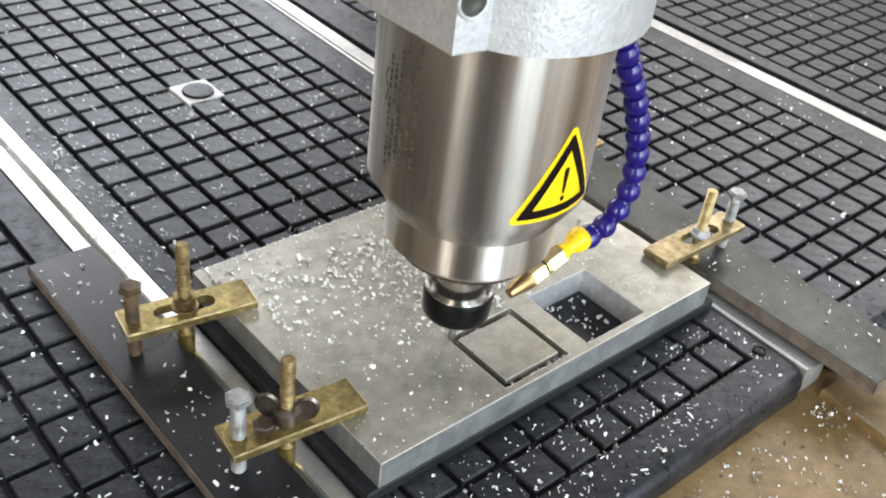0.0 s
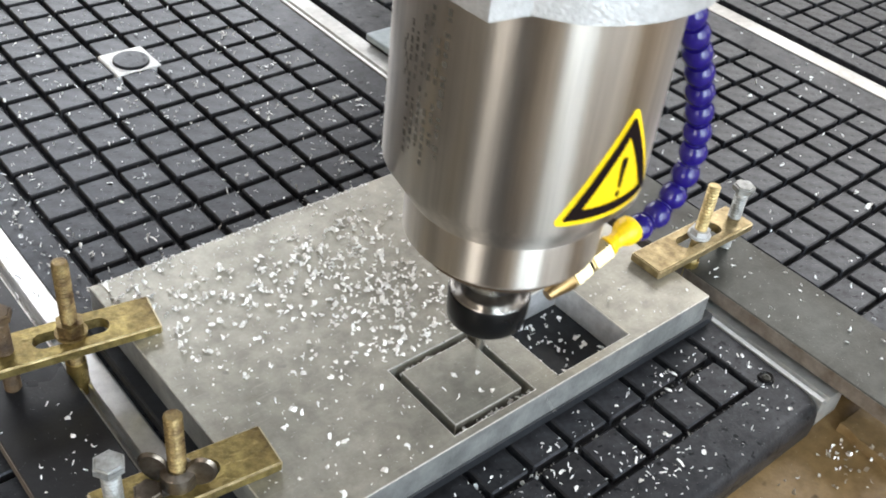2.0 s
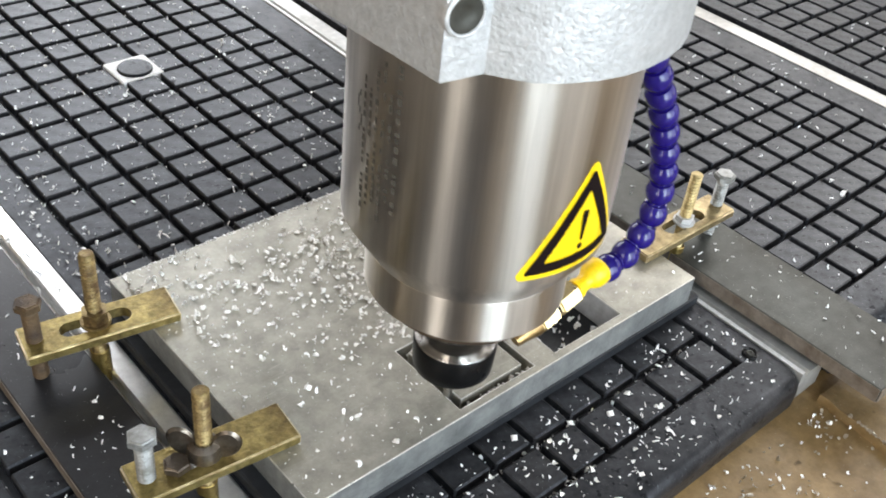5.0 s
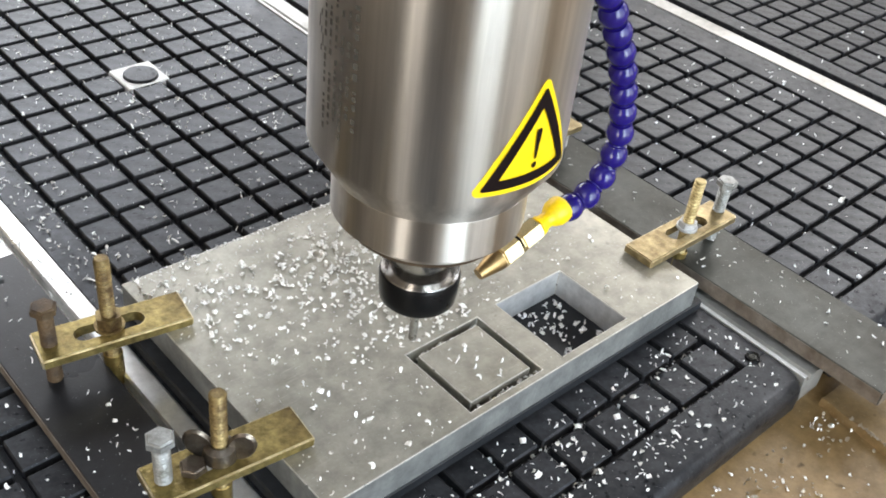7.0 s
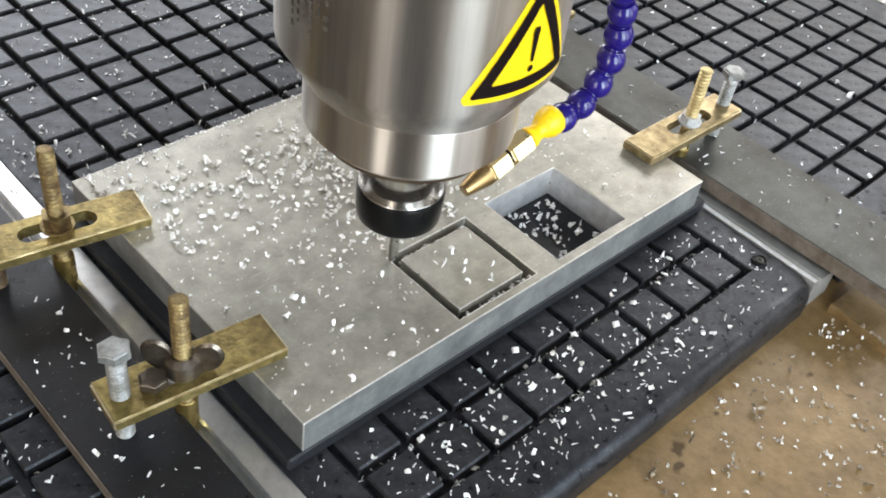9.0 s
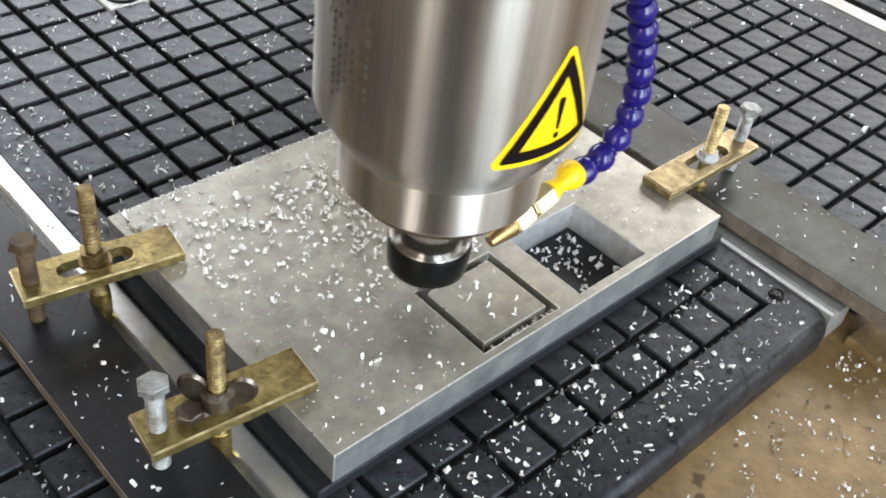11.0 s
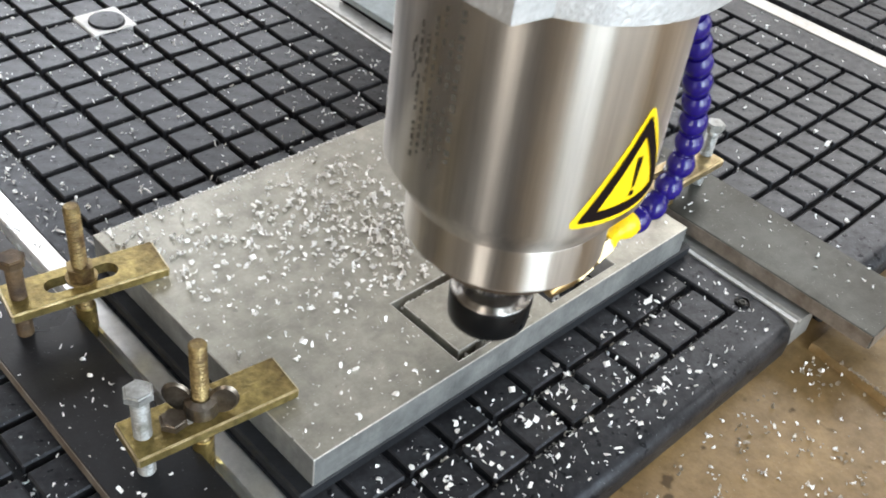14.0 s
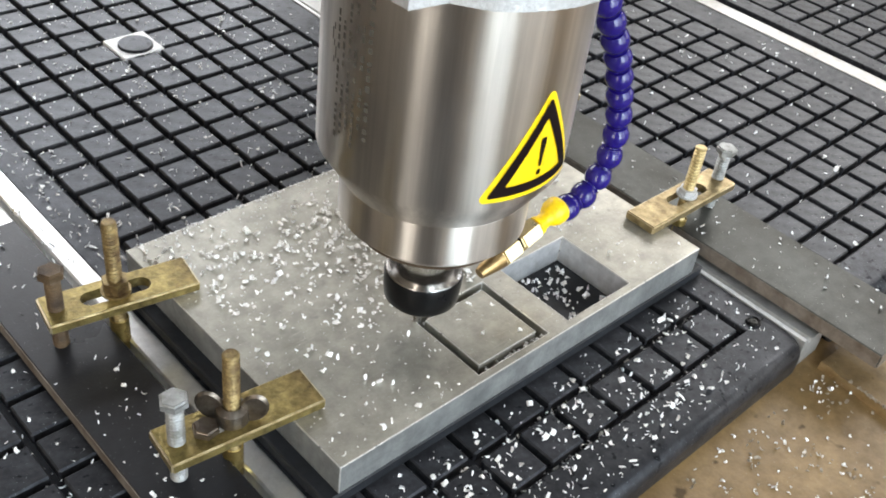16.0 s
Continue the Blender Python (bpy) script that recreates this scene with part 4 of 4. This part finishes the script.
chips("chips_in_window", scatter(62, WX0 + 0.002, WX1 - 0.002, WY0 + 0.002, WY1 - 0.002, T0), CHIP, "aluminium chips in the plate's window", 0.0025)
far_chips = scatter(430, -0.003, 0.255, 0.176, 0.62, top_of_table) + clump(260, -0.003, 0.255, 0.176, 0.4, top_of_table) + scatter(420, 0.325, 0.57, -0.065, 0.50, top_of_table)
far_chips += scatter(300, -0.20, -0.066, -0.10, 0.42, top_of_table) + scatter(60, 0.60, 0.88, 0.0, 0.4, top_of_table)
far_chips += scatter(80, -0.006, 0.012, 0.176, 0.40, top_of_table) + scatter(80, -0.03, -0.009, 0.17, 0.45, 0.001)
for i in range(1, 8):
    gx = -0.2832 + (i + 1) * GX - GROOVE / 2
    far_chips += scatter(34, gx - 0.0025, gx + 0.0025, -0.06, 0.26, -DEEP)
chips("chips_on_table", far_chips, CHIP, "bright aluminium chips strewn over the black table", 0.0026, True, 0.4)
near_chips = clump(110, 0.0, 0.257, -0.062, -0.002, top_of_table) + clump(60, 0.05, 0.14, -0.066, -0.005, top_of_table)
for j in range(0, 2):
    gy = GRID_Y + j * GY - GROOVE / 2
    near_chips += scatter(60, 0.012, 0.24, gy - 0.0018, gy + 0.0018, -DEEP)
chips("chips_before_plate", near_chips, CHIP, "white aluminium chips in small heaps before the plate", 0.0023, True, 0.6)
chips("fine_swarf_on_table", scatter(700, -0.003, 0.255, 0.176, 0.5, top_of_table) + scatter(300, 0.0, 0.257, -0.066, -0.002, top_of_table)
      + scatter(400, -0.2, -0.066, -0.1, 0.42, top_of_table), CHIP, "fine aluminium swarf strewn over the table", 0.0015, True)
chips("chips_on_bars", scatter(90, -0.063, -0.031, -0.1, 0.24, 0.0085) + scatter(60, 0.276, 0.323, -0.1, 0.22, 0.0105), CHIP, "aluminium chips on the clamping bars", 0.0023, True)
chips("chips_on_bed", [(x, y, BED_Z + 0.0044) for x, y in ((0.2735 - 0.0075 * min(1, (-0.0775 - v) / 0.0858), v) for v in rng.uniform(-0.135, -0.096, 34))] + clump(380, 0.02, 0.27, -0.22, -0.078, BED_Z), CHIP_OIL, "oily aluminium chips on the brown bed", 0.0024)
chips("dry_chips_on_bed", clump(420, 0.02, 0.27, -0.20, -0.076, BED_Z), CHIP_METAL, "grey aluminium chips strewn on the brown bed", 0.0021, False, 0.6)


# chips that the cutter throws
SX_A, SX_B, SY_A, SY_B = 0.0847, 0.1275, 0.0484, 0.0066
SPINDLE = [
    (0.0, SX_A, SY_A, 0.0), (0.5, 0.0980, SY_A, 0.0), (1.0, 0.1200, SY_A, 0.0), (1.4, SX_B, SY_A, 0.0), (1.7, SX_B, SY_A, 0.0),
    (2.0, SX_B, 0.0385, 0.0), (2.5, SX_B, 0.0165, 0.0), (2.85, SX_B, SY_B, 0.0), (3.3, SX_B, SY_B, 0.0), (3.5, 0.1240, SY_B, 0.0),
    (4.0, 0.1012, SY_B, 0.0), (4.5, 0.0857, SY_B, 0.0), (4.6, SX_A, SY_B + 0.001, 0.0), (5.0, SX_A, 0.0145, 0.0), (5.5, SX_A, 0.0370, 0.0), (6.0, SX_A, SY_A, 0.0),
    (6.55, SX_A, SY_A, 0.0), (6.8, SX_A, SY_A, 0.0095), (7.0, SX_A, SY_A, 0.0182), (7.5, SX_A, SY_A, 0.0169), (8.0, SX_A, SY_A, 0.0132),
    (8.5, SX_A, SY_A, 0.0090), (9.0, SX_A, SY_A, 0.0064), (9.5, SX_A, SY_A, 0.0027), (10.4, SX_A, SY_A, -0.0033), (10.85, SX_A, SY_A, -0.0033),
    (11.3, 0.1050, SY_A, -0.0033), (11.75, SX_B, SY_A, -0.0033), (12.0, SX_B, 0.0466, -0.0033), (12.5, SX_B, 0.0258, -0.0033), (13.0, SX_B, 0.0076, -0.0033), (13.2, SX_B, SY_B, -0.0033),
    (13.5, 0.1220, SY_B, -0.0033), (14.0, 0.1000, SY_B, -0.0033), (14.4, SX_A + 0.001, SY_B, -0.0033), (14.6, SX_A, SY_B, -0.0033),
    (15.0, SX_A, 0.0150, -0.0033), (15.5, SX_A, 0.0375, -0.0033), (16.0, SX_A, SY_A, -0.0033),
]


def cutter_at(t):
    times = [r[0] for r in SPINDLE]
    return np.interp(t, times, [r[1] for r in SPINDLE]), np.interp(t, times, [r[2] for r in SPINDLE])


def on_island(r):
    return r.uniform(SX0 + 0.010, SX1 - 0.007), r.uniform(SY0 + 0.008, SY1 - 0.008), T1


def on_front(r):
    x, y = r.uniform(0.02, 0.22), r.uniform(-0.060, -0.008)
    return x, y, top_of_table(x, y)


def in_window(r):
    return r.uniform(WX0 + 0.004, WX1 - 0.004), r.uniform(WY0 + 0.004, WY1 - 0.004), T0


def on_left(r):
    return r.uniform(0.01, 0.078), r.uniform(0.005, 0.085), T1


def on_back(r):
    return r.uniform(0.05, 0.16), r.uniform(0.066, 0.12), T1


frng = np.random.default_rng(21)
chip_kinds = []
for k in range(6):
    pts, faces = chip_shape(frng, (0.0024, 0.0026, 0.0029, 0.0032, 0.0027, 0.0022)[k], k == 5, 0.4)
    me = bpy.data.meshes.new("metal_chip")
    me.from_pydata(pts, [], faces)
    me.materials.append(CHIP if k % 2 else CHIP_METAL)
    chip_kinds.append(me)

# (how many, thrown from, until, where they land, swept off from, until, where to)
THROWS = [(16, 0.25, 1.3, on_left, None, None, None), (9, 0.4, 1.2, on_front, None, None, None), (7, 0.5, 1.1, on_island, 2.0, 2.4, on_front),
          (6, 2.1, 4.4, on_front, None, None, None), (13, 4.9, 6.3, on_island, 11.85, 12.4, on_front), (34, 1.2, 6.4, on_back, None, None, None),
          (24, 10.9, 14.0, on_back, None, None, None), (12, 11.6, 13.0, on_front, None, None, None), (10, 14.8, 15.9, on_left, None, None, None),
          (5, 15.0, 15.6, on_island, None, None, None)]
THROWS += [(44, 1.3, 6.3, in_window, None, None, None), (45, 1.2, 6.3, on_front, None, None, None), (35, 11.0, 15.0, on_front, None, None, None)]
flights = []


def hop(rows, t, a, b, high, spin, yaw):
    """Adds a flight from a to b that begins at t."""
    far = math.dist(a[:2], b[:2])
    d = 0.10 + 1.1 * far
    for u in (0.0, 0.33, 0.67, 1.0):
        p = [a[i] + (b[i] - a[i]) * u for i in range(3)]
        p[2] += 4 * high * u * (1 - u)
        rows.append((round(t + d * u, 3), pose(*p, spin * u * (1 - u) * 4, 0, yaw)))


for n, t_a, t_b, land, off_a, off_b, away in THROWS:
    for k in range(n):
        chip = tagged(new("metal_chip", chip_kinds[int(frng.integers(0, 6))]), "small bright curled aluminium chip thrown by the cutter", "metal chip", "chips thrown by the cutter")
        t0, yaw = frng.uniform(t_a, t_b), frng.uniform(0, 360)
        cx, cy = cutter_at(t0)
        rest = land(frng)
        rows = [(0.0, pose(cx, cy, 0.0102, 0, 0, yaw)), (round(t0 - 0.04, 3), pose(cx, cy, 0.0102, 0, 0, yaw))]
        hop(rows, t0, (cx, cy, 0.0155), rest, frng.uniform(0.008, 0.018), 60, yaw)
        if away:
            hop(rows, frng.uniform(off_a, off_b), rest, away(frng), 0.006, 60, yaw)
        rows.append((16.0, rows[-1][1]))
        flights.append((chip, rows))


def motions():
    """The spindle traces the square groove, lifts, plunges and traces it again, and chips fly from it."""
    walk(head, [(t, pose(x, y, z)) for t, x, y, z in SPINDLE])
    for chip, rows in flights:
        walk(chip, rows)


motions()
